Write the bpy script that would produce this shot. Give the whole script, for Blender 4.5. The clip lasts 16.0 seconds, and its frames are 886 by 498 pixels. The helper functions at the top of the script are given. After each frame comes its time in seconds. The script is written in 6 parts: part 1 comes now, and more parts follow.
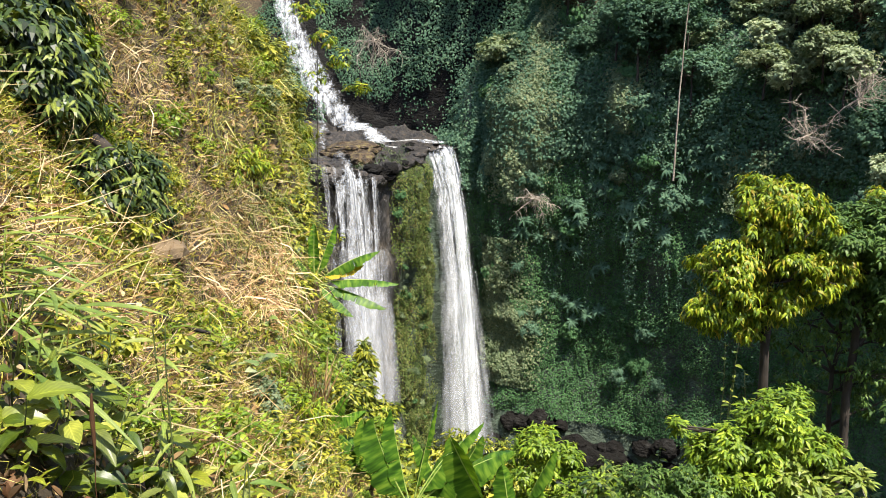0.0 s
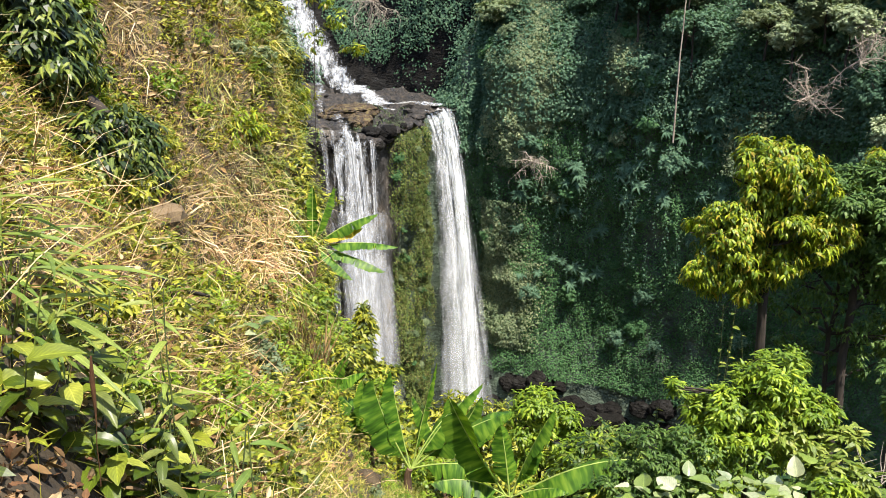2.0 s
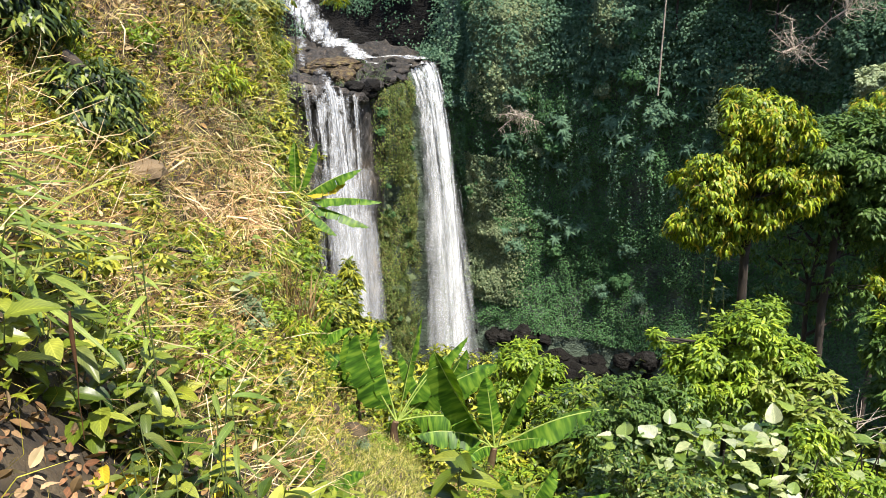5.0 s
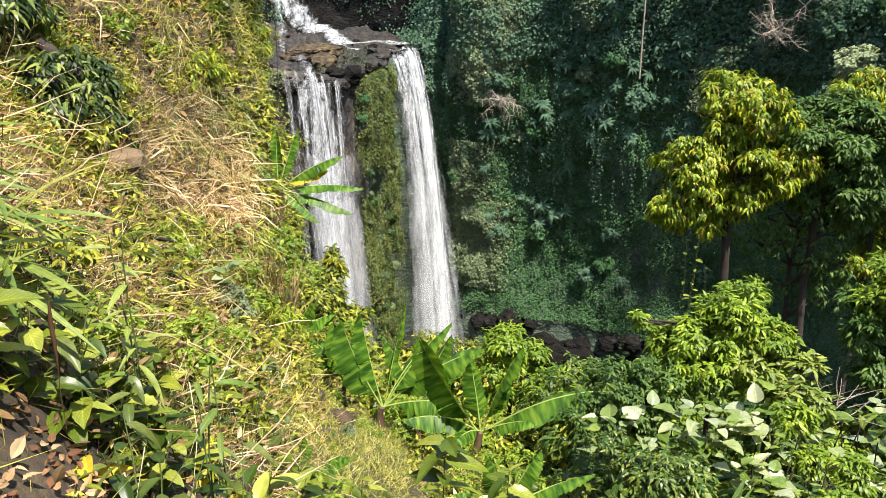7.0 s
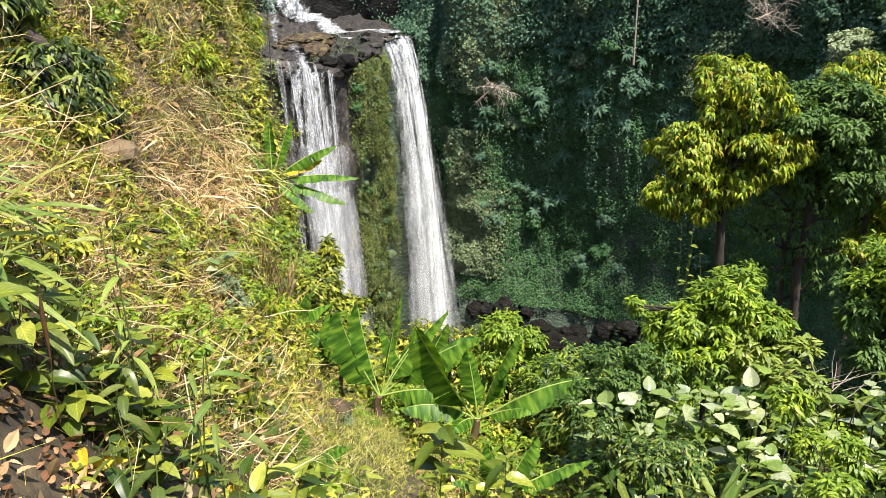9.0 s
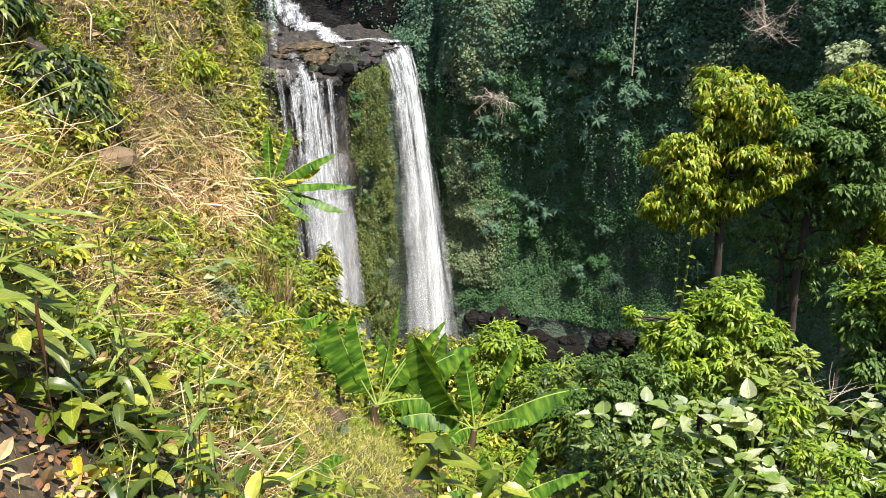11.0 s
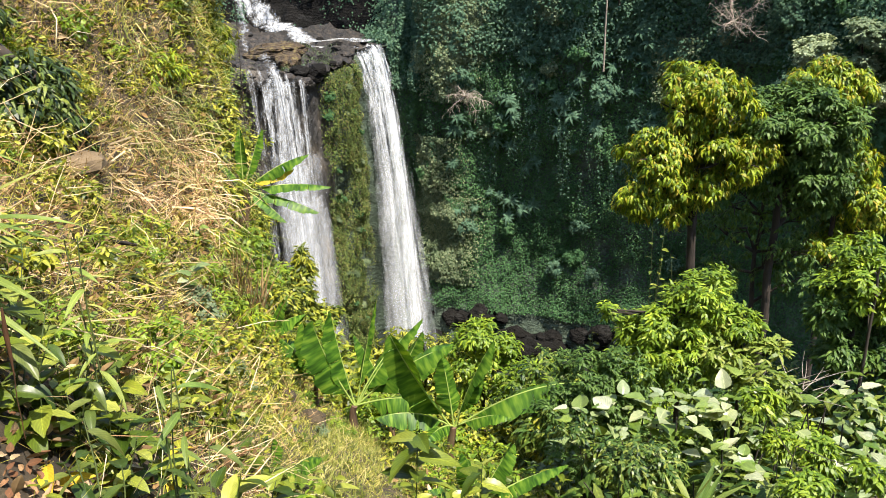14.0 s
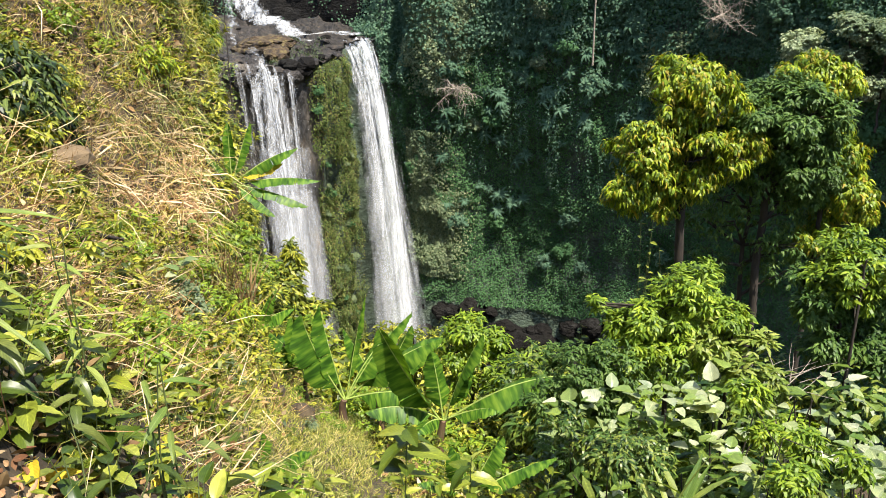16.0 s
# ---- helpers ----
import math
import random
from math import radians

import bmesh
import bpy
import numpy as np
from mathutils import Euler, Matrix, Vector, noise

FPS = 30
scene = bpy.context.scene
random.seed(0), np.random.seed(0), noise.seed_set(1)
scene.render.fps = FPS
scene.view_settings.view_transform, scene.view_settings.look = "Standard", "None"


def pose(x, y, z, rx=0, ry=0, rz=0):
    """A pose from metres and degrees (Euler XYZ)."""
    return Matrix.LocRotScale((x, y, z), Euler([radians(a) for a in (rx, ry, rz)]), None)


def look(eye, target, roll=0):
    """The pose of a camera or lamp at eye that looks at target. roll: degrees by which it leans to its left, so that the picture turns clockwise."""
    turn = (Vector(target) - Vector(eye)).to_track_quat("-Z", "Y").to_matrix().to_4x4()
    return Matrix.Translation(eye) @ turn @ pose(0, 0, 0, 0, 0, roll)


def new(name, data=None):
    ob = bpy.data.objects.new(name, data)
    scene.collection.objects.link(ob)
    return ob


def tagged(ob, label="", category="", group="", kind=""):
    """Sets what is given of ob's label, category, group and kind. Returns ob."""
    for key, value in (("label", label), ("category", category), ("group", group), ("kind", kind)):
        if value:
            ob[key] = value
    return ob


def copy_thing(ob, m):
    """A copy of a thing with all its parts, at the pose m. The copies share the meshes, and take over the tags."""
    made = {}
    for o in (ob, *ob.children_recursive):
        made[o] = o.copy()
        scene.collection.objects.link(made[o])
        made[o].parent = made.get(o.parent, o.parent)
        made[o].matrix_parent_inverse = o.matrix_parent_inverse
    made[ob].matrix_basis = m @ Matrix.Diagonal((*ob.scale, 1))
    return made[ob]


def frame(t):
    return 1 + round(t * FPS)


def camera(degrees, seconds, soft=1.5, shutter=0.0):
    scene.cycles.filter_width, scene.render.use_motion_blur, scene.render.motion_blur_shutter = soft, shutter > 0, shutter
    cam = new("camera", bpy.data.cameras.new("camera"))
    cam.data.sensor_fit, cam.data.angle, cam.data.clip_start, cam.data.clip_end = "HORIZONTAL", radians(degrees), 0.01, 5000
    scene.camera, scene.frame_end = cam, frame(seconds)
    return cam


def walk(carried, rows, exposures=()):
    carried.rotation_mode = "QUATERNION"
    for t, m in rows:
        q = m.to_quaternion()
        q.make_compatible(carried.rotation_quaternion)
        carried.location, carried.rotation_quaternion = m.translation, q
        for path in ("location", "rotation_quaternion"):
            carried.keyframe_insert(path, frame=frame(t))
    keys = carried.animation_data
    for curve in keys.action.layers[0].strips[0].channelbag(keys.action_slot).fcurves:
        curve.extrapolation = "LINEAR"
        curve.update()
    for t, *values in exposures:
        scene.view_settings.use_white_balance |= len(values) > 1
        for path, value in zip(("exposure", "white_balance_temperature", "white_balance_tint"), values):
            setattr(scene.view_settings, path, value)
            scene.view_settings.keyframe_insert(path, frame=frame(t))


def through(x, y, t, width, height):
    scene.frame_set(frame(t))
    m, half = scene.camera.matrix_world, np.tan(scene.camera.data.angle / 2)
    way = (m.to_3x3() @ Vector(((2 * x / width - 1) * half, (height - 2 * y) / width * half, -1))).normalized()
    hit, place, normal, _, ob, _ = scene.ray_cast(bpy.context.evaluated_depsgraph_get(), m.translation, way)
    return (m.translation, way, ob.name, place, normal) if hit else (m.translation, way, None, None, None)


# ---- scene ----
LENS = 57.57
cam = camera(LENS, 16.0, soft=0.75)
# seconds, eye, tilt, turn and lean in degrees
PATH = [
    (0, 0.0001, 0.0000, 1.7001, -12.927, 0.003, 0.004),
    (0.5, 0.0013, 0.0016, 1.6988, -13.497, 0.063, 0.133),
    (1, 0.0004, 0.0020, 1.6986, -14.710, 0.011, 0.095),
    (1.5, -0.0009, 0.0057, 1.6966, -15.137, 0.015, -0.047),
    (2, 0.0015, 0.0090, 1.6932, -15.545, -0.079, -0.114),
    (2.5, 0.0041, 0.0105, 1.6883, -16.519, -0.091, -0.362),
    (3, 0.0106, 0.0112, 1.6855, -16.972, -0.107, -0.692),
    (3.5, 0.0119, 0.0161, 1.6813, -18.019, -0.188, -0.826),
    (4, 0.0132, 0.0142, 1.6823, -18.275, -0.377, -0.532),
    (6.5, 0.0310, -0.0000, 1.6782, -19.635, -2.174, -0.699),
    (7, 0.0311, 0.0018, 1.6768, -19.722, -2.324, -0.727),
    (7.5, 0.0357, 0.0056, 1.6732, -19.817, -2.322, -0.997),
    (8, 0.0445, 0.0040, 1.6688, -20.302, -2.486, -1.402),
    (8.5, 0.0439, 0.0061, 1.6686, -20.606, -2.525, -1.532),
    (9, 0.0393, 0.0111, 1.6707, -20.531, -2.621, -1.317),
    (11.5, 0.0406, 0.0155, 1.6708, -19.785, -2.885, -0.802),
    (12, 0.0422, 0.0224, 1.6706, -19.748, -3.199, -0.747),
    (12.5, 0.0474, 0.0279, 1.6680, -19.824, -3.731, -0.942),
    (13, 0.0526, 0.0330, 1.6656, -19.856, -4.141, -1.462),
    (13.5, 0.0527, 0.0264, 1.6635, -19.969, -4.379, -1.496),
    (14, 0.0552, 0.0112, 1.6659, -20.016, -4.563, -1.526),
    (14.5, 0.0536, 0.0080, 1.6653, -20.072, -4.799, -1.516),
    (15, 0.0531, 0.0102, 1.6647, -20.181, -4.943, -1.281),
    (15.5, 0.0589, 0.0116, 1.6638, -20.376, -5.027, -1.383),
    (16, 0.0631, 0.0133, 1.6640, -20.469, -5.329, -1.397),
]
walk(cam, [(t, pose(x, y, z, 90 + tilt, 0, turn) @ pose(0, 0, 0, 0, 0, lean))
           for t, x, y, z, tilt, turn, lean in PATH])

# ---- light ----
TO_SUN = Vector((0.25, -0.36, 0.9)).normalized()
world = bpy.data.worlds.new("sky")
scene.world = world
world.use_nodes = True
wn = world.node_tree.nodes
sky = wn.new("ShaderNodeTexSky")
sky.sky_type = "NISHITA"
sky.sun_disc = False
sky.sun_elevation = math.asin(TO_SUN.z)
sky.sun_rotation = math.atan2(TO_SUN.x, TO_SUN.y)
wn["Background"].inputs[1].default_value = 0.14
world.node_tree.links.new(sky.outputs[0], wn["Background"].inputs[0])
sun = new("sun", bpy.data.lights.new("sun", "SUN"))
sun.data.energy = 5.0
sun.data.angle = radians(0.5)
sun.data.color = (1.0, 0.925, 0.82)
sun.matrix_world = look((0, 0, 80), Vector((0, 0, 80)) - TO_SUN)
scene.view_settings.exposure = 1.25

# ---- small tools ----
rng = np.random.default_rng(7)


def hashed(ix, iy, iz, seed):
    n = (ix * 374761393 + iy * 668265263 + iz * 2147483647 + seed * 974711) & 0x7FFFFFFF
    n = ((n ^ (n >> 13)) * 1274126177) & 0x7FFFFFFF
    n = ((n ^ (n >> 15)) * 1103515245 + 12345) & 0x7FFFFFFF
    return (n & 0xFFFFFF) / float(0xFFFFFF)


def vnoise(p, seed=0):
    """Smooth noise from -1 to 1 at an array of points."""
    p = np.asarray(p, float)
    i = np.floor(p).astype(np.int64)
    f = p - i
    f = f * f * (3 - 2 * f)
    out = 0
    for dx in (0, 1):
        for dy in (0, 1):
            for dz in (0, 1):
                w = (f[..., 0] if dx else 1 - f[..., 0]) * (f[..., 1] if dy else 1 - f[..., 1]) * (f[..., 2] if dz else 1 - f[..., 2])
                out = out + w * hashed(i[..., 0] + dx, i[..., 1] + dy, i[..., 2] + dz, seed)
    return out * 2 - 1


def fbm(p, octaves=4, seed=0):
    p, out, a = np.asarray(p, float), 0, 0.5
    for k in range(octaves):
        out = out + a * vnoise(p * 2 ** k, seed + k)
        a *= 0.5
    return out


def stack(*cols):
    return np.stack(np.broadcast_arrays(*[np.asarray(c, float) for c in cols]), -1)


def smooth(t):
    t = np.clip(t, 0, 1)
    return t * t * (3 - 2 * t)


def unit(v):
    return v / np.maximum(np.linalg.norm(v, axis=-1, keepdims=True), 1e-9)


class Build:
    """Collects vertices and faces of one mesh."""

    def __init__(self):
        self.v, self.f, self.uv, self.n = [], [], [], 0

    def add(self, verts, faces, uv=None):
        verts = np.asarray(verts, float).reshape(-1, 3)
        self.v.append(verts)
        self.f.append((np.asarray(faces, np.int64) + self.n))
        self.uv.append(np.zeros((len(verts), 2)) if uv is None else np.asarray(uv, float).reshape(-1, 2))
        self.n += len(verts)
        return self

    def mesh(self, name, material, shade_smooth=False):
        me = bpy.data.meshes.new(name)
        v = np.concatenate(self.v)
        me.vertices.add(len(v))
        me.vertices.foreach_set("co", v.astype(np.float32).ravel())
        idx = np.concatenate([f.ravel() for f in self.f])
        size = np.concatenate([np.full(len(f), f.shape[1]) for f in self.f])
        start = np.concatenate([[0], np.cumsum(size)[:-1]])
        me.loops.add(len(idx))
        me.loops.foreach_set("vertex_index", idx.astype(np.int32))
        me.polygons.add(len(size))
        me.polygons.foreach_set("loop_start", start.astype(np.int32))
        me.polygons.foreach_set("use_smooth", np.full(len(size), shade_smooth))
        layer = me.uv_layers.new(name="uv")
        layer.data.foreach_set("uv", np.concatenate(self.uv)[idx].astype(np.float32).ravel())
        me.update(calc_edges=True)
        me.materials.append(material)
        return me


def part(name, build, material, parent, label="", shade_smooth=False):
    ob = new(name, build.mesh(name, material, shade_smooth))
    ob.parent = parent
    if label:
        ob["label"] = label
    return ob


def thing(name, place, label, category, group="", kind=""):
    ob = new(name)
    ob.location = place
    return tagged(ob, label, category, group, kind)


def solo(name, build, material, label, category, group="", kind="", shade_smooth=False):
    return tagged(new(name, build.mesh(name, material, shade_smooth)), label, category, group, kind)


# leaf shapes: length 1 along y, the upper side towards z
def leaf_shape(w, droop=0.15, fold=0.1):
    v = np.array([(0, 0, 0), (-w * 0.42, 0.28, fold), (w * 0.42, 0.28, fold), (-w * 0.36, 0.66, fold - 0.35 * droop), (w * 0.36, 0.66, fold - 0.35 * droop), (0, 1, -droop)])
    return v, np.array([(0, 2, 1), (1, 2, 4), (1, 4, 3), (3, 4, 5)])


def oval_shape(w, droop=0.2, fold=0.08):
    v = [(0, 0, 0)]
    rows = ((0.12, 0.55), (0.35, 1.0), (0.62, 0.9), (0.85, 0.45))
    for y, k in rows:
        z = -droop * y * y
        v += [(-w / 2 * k, y, z + fold * k), (0, y, z), (w / 2 * k, y, z + fold * k)]
    v.append((0, 1, -droop * 1.15))
    f = []
    for i in range(3):
        a = 1 + 3 * i
        f += [(a, a + 1, a + 4), (a, a + 4, a + 3), (a + 1, a + 2, a + 5), (a + 1, a + 5, a + 4)]
    f += [(0, 2, 1), (0, 3, 2), (10, 11, 13), (11, 12, 13)]
    return np.array(v), np.array(f)


def flat_shape(w, droop=0.2):
    return np.array([(0, 0, 0), (-w / 2, 0.45, 0.05), (w / 2, 0.45, 0.05), (0, 1, -droop)]), np.array([(0, 2, 1), (1, 2, 3)])


def blade_shape(w, bend=0.35):
    v = np.array([(-w / 2, 0, 0), (w / 2, 0, 0), (-w * 0.42, 0.5, bend * 0.05), (w * 0.42, 0.5, bend * 0.05), (0, 1, -bend)])
    return v, np.array([(0, 1, 3), (0, 3, 2), (2, 3, 4)])


def scatter(build, shape, at, along, upper, size, width=1.0):
    """Adds one copy of a leaf shape for each place."""
    v, f = shape
    at, along, upper = np.asarray(at, float), unit(np.asarray(along, float)), np.asarray(upper, float)
    right = unit(np.cross(along, upper))
    up = np.cross(right, along)
    size = np.broadcast_to(np.asarray(size, float), len(at))[:, None, None]
    width = np.broadcast_to(np.asarray(width, float), len(at))[:, None, None]
    p = at[:, None] + size * (v[None, :, :1] * width * right[:, None] + v[None, :, 1:2] * along[:, None] + v[None, :, 2:] * up[:, None])
    k = len(v)
    faces = (f[None] + (np.arange(len(at)) * k)[:, None, None]).reshape(-1, f.shape[1])
    build.add(p.reshape(-1, 3), faces, np.tile(v[:, :2], (len(at), 1)))


def tube(build, pts, radii, sides=7):
    pts = np.asarray(pts, float)
    n = len(pts)
    radii = np.broadcast_to(np.asarray(radii, float), n)
    t = unit(np.gradient(pts, axis=0))
    ref = np.array((0.31, 0.95, 0.1)) if abs(t[0, 2]) > 0.7 else np.array((0, 0, 1.0))
    a = unit(np.cross(t, ref))
    b = np.cross(t, a)
    ang = np.arange(sides) * 2 * np.pi / sides
    ring = pts[:, None] + radii[:, None, None] * (np.cos(ang)[None, :, None] * a[:, None] + np.sin(ang)[None, :, None] * b[:, None])
    q = np.arange(n - 1)[:, None] * sides
    i, j = np.arange(sides)[None], (np.arange(sides)[None] + 1) % sides
    f = np.stack([q + i, q + j, q + sides + j, q + sides + i], -1).reshape(-1, 4)
    build.add(ring.reshape(-1, 3), f, stack(np.tile(np.arange(sides) / sides, n), np.repeat(np.linspace(0, 1, n), sides)))
    build.add([*ring[-1]], [list(range(sides))])
    return build


def grid(build, p, flip=False):
    """Adds an array of points (rows, columns, 3) as a sheet."""
    r, c = p.shape[:2]
    i = (np.arange(r - 1)[:, None] * c + np.arange(c - 1)[None]).ravel()
    f = np.stack([i, i + 1, i + c + 1, i + c], -1)
    u, v = np.meshgrid(np.linspace(0, 1, c), np.linspace(0, 1, r))
    build.add(p.reshape(-1, 3), f[:, ::-1] if flip else f, stack(u, v))


# ---- materials ----
def nodes_of(name):
    m = bpy.data.materials.new(name)
    m.use_nodes = True
    nt = m.node_tree
    return m, nt, nt.nodes, nt.nodes["Principled BSDF"], nt.nodes["Material Output"]


def ramp(nt, fac, stops):
    r = nt.nodes.new("ShaderNodeValToRGB")
    e = r.color_ramp.elements
    while len(e) < len(stops):
        e.new(0.5)
    for el, (pos, col) in zip(e, stops):
        el.position, el.color = pos, (*col, 1)
    nt.links.new(fac, r.inputs[0])
    return r.outputs[0]


def noise_node(nt, scale, detail=4, stretch=None, rough=0.6):
    tc = nt.nodes.new("ShaderNodeNewGeometry")
    n = nt.nodes.new("ShaderNodeTexNoise")
    n.inputs["Scale"].default_value, n.inputs["Detail"].default_value, n.inputs["Roughness"].default_value = scale, detail, rough
    src = tc.outputs["Position"]
    if stretch:
        mp = nt.nodes.new("ShaderNodeMapping")
        mp.inputs["Scale"].default_value = stretch
        nt.links.new(src, mp.inputs[0])
        src = mp.outputs[0]
    nt.links.new(src, n.inputs["Vector"])
    return n.outputs["Fac"]


def mixcol(nt, fac, a, b, mode="MIX"):
    m = nt.nodes.new("ShaderNodeMix")
    m.data_type, m.blend_type = "RGBA", mode
    for sock, val in ((m.inputs["Factor"], fac), (m.inputs["A"], a), (m.inputs["B"], b)):
        if hasattr(val, "links"):
            nt.links.new(val, sock)
        elif isinstance(val, tuple):
            sock.default_value = (*val, 1)
        else:
            sock.default_value = val
    return m.outputs["Result"]


def calc(nt, op, a, b=0.0):
    k = nt.nodes.new("ShaderNodeMath")
    k.operation = op
    for sock, val in zip(k.inputs, (a, b)):
        if hasattr(val, "links"):
            nt.links.new(val, sock)
        else:
            sock.default_value = val
    return k.outputs[0]


def veined(nt, col, middle):
    """A pale midrib at that place across the leaf, and side veins that slant off it."""
    uv = nt.nodes.new("ShaderNodeUVMap")
    sep = nt.nodes.new("ShaderNodeSeparateXYZ")
    nt.links.new(uv.outputs[0], sep.inputs[0])
    off = calc(nt, "ABSOLUTE", calc(nt, "SUBTRACT", sep.outputs[0], middle))
    wave = calc(nt, "SINE", calc(nt, "MULTIPLY", calc(nt, "SUBTRACT", sep.outputs[1], calc(nt, "MULTIPLY", off, 0.8)), 52.0))
    side = ramp(nt, calc(nt, "ADD", calc(nt, "MULTIPLY", wave, 0.5), 0.5), [(0.5, (0.93, 0.93, 0.93)), (0.95, (1.16, 1.14, 1.1))])
    col = mixcol(nt, 1.0, col, side, "MULTIPLY")
    rib = ramp(nt, off, [(0.012, (1.5, 1.45, 1.4)), (0.03, (1.0, 1.0, 1.0))])
    return mixcol(nt, 1.0, col, rib, "MULTIPLY")


def leaf_material(name, colours, through=0.4, gloss=0.4, patch=0.5, veins=None, tint=(1.48, 1.36, 0.42), shine=0.32):
    """Foliage: a range of colours leaf by leaf, larger drifts of tone, light shining through."""
    m, nt, n, bsdf, out = nodes_of(name)
    geo = n.new("ShaderNodeNewGeometry")
    col = ramp(nt, geo.outputs["Random Per Island"], [(i / max(1, len(colours) - 1), c) for i, c in enumerate(colours)])
    drift = ramp(nt, noise_node(nt, patch, 3), [(0.32, (0.58, 0.64, 0.56)), (0.68, (1.36, 1.24, 1.16))])
    col = mixcol(nt, 1.0, col, drift, "MULTIPLY")
    fine = ramp(nt, noise_node(nt, 30, 2), [(0.3, (0.8, 0.82, 0.8)), (0.7, (1.15, 1.12, 1.1))])
    col = mixcol(nt, 1.0, col, fine, "MULTIPLY")
    if veins is not None:
        col = veined(nt, col, veins)
    nt.links.new(col, bsdf.inputs["Base Color"])
    bsdf.inputs["Roughness"].default_value = gloss + 0.1
    bsdf.inputs["Specular IOR Level"].default_value = shine
    tr = n.new("ShaderNodeBsdfTranslucent")
    nt.links.new(mixcol(nt, 1.0, col, tint, "MULTIPLY"), tr.inputs[0])
    mix = n.new("ShaderNodeMixShader")
    mix.inputs[0].default_value = through
    nt.links.new(bsdf.outputs[0], mix.inputs[1])
    nt.links.new(tr.outputs[0], mix.inputs[2])
    nt.links.new(mix.outputs[0], out.inputs[0])
    return m


def solid_material(name, stops, scale=3.0, rough=0.85, bump=0.4, stretch=None, detail=6, bump_scale=None, dist=0.05):
    m, nt, n, bsdf, out = nodes_of(name)
    fac = noise_node(nt, scale, detail, stretch)
    col = ramp(nt, fac, stops)
    big = ramp(nt, noise_node(nt, scale * 0.15, 3), [(0.3, (0.7, 0.7, 0.7)), (0.7, (1.2, 1.2, 1.2))])
    nt.links.new(mixcol(nt, 1.0, col, big, "MULTIPLY"), bsdf.inputs["Base Color"])
    bsdf.inputs["Roughness"].default_value = rough
    b = n.new("ShaderNodeBump")
    b.inputs["Strength"].default_value, b.inputs["Distance"].default_value = bump, dist
    nt.links.new(noise_node(nt, bump_scale or scale * 3, 5, stretch), b.inputs["Height"])
    nt.links.new(b.outputs[0], bsdf.inputs["Normal"])
    return m


def water_material(name, low, high, streak, most=1.0):
    """Falling white water: streaks of foam with gaps between them."""
    m, nt, n, bsdf, out = nodes_of(name)
    uv = n.new("ShaderNodeUVMap")
    sep = n.new("ShaderNodeSeparateXYZ")
    nt.links.new(uv.outputs[0], sep.inputs[0])
    fac = noise_node(nt, streak, 5, (1.0, 1.0, 0.12), 0.7)
    fine = noise_node(nt, streak * 5, 3, (1.0, 1.0, 0.35), 0.7)

    def math_node(op, a, b):
        k = n.new("ShaderNodeMath")
        k.operation = op
        for s, val in zip(k.inputs, (a, b)):
            if hasattr(val, "links"):
                nt.links.new(val, s)
            else:
                s.default_value = val
        return k.outputs[0]
    edge = math_node("ABSOLUTE", math_node("SUBTRACT", math_node("MULTIPLY", sep.outputs[0], 2), 1), 0)
    edge = math_node("POWER", edge, 3.0)
    body = math_node("ADD", math_node("MULTIPLY", fac, 0.65), math_node("MULTIPLY", fine, 0.35))
    body = math_node("SUBTRACT", body, math_node("MULTIPLY", edge, 0.3))
    alpha = ramp(nt, body, [(low, (0, 0, 0)), (high, (most, most, most))])
    bsdf.inputs["Base Color"].default_value = (0.62, 0.65, 0.68, 1)
    bsdf.inputs["Roughness"].default_value = 0.6
    tr = n.new("ShaderNodeBsdfTranslucent")
    tr.inputs[0].default_value = (0.62, 0.65, 0.68, 1)
    m1 = n.new("ShaderNodeMixShader")
    m1.inputs[0].default_value = 0.15
    nt.links.new(bsdf.outputs[0], m1.inputs[1])
    nt.links.new(tr.outputs[0], m1.inputs[2])
    # foam scatters light evenly: one normal, half towards the sky
    face = n.new("ShaderNodeNormal")
    face.outputs[0].default_value = (0.0, -0.55, 0.84)
    nt.links.new(face.outputs[0], bsdf.inputs["Normal"])
    nt.links.new(face.outputs[0], tr.inputs["Normal"])
    clear = n.new("ShaderNodeBsdfTransparent")
    m2 = n.new("ShaderNodeMixShader")
    nt.links.new(alpha, m2.inputs[0])
    nt.links.new(clear.outputs[0], m2.inputs[1])
    nt.links.new(m1.outputs[0], m2.inputs[2])
    nt.links.new(m2.outputs[0], out.inputs[0])
    return m


SOIL = solid_material("brown soil", [(0.3, (0.018, 0.012, 0.006)), (0.5, (0.048, 0.034, 0.017)), (0.7, (0.1, 0.073, 0.038))], 4, 0.95, 0.6)
CLOD = solid_material("dry earth", [(0.3, (0.06, 0.04, 0.022)), (0.6, (0.17, 0.12, 0.065))], 4, 0.95, 0.6)
# mossy rock, lifted and bluish: aerial haze is put into its colour
MOSS = solid_material("mossy basalt", [(0.35, (0.038, 0.054, 0.038)), (0.55, (0.068, 0.098, 0.064)), (0.75, (0.105, 0.135, 0.09))], 0.9, 0.85, 0.9, (0.7, 0.7, 1.2), 8, 2.5, 0.5)
# darker than wet basalt: shade under the brow is put into the colour
ROCK = solid_material("basalt", [(0.35, (0.007, 0.007, 0.006)), (0.55, (0.01, 0.009, 0.008)), (0.75, (0.03, 0.03, 0.028))], 0.9, 0.85, 0.9, (0.7, 0.7, 1.5), 8, 2.5, 0.5)
ROCK.node_tree.nodes["Principled BSDF"].inputs["Specular IOR Level"].default_value = 0.12
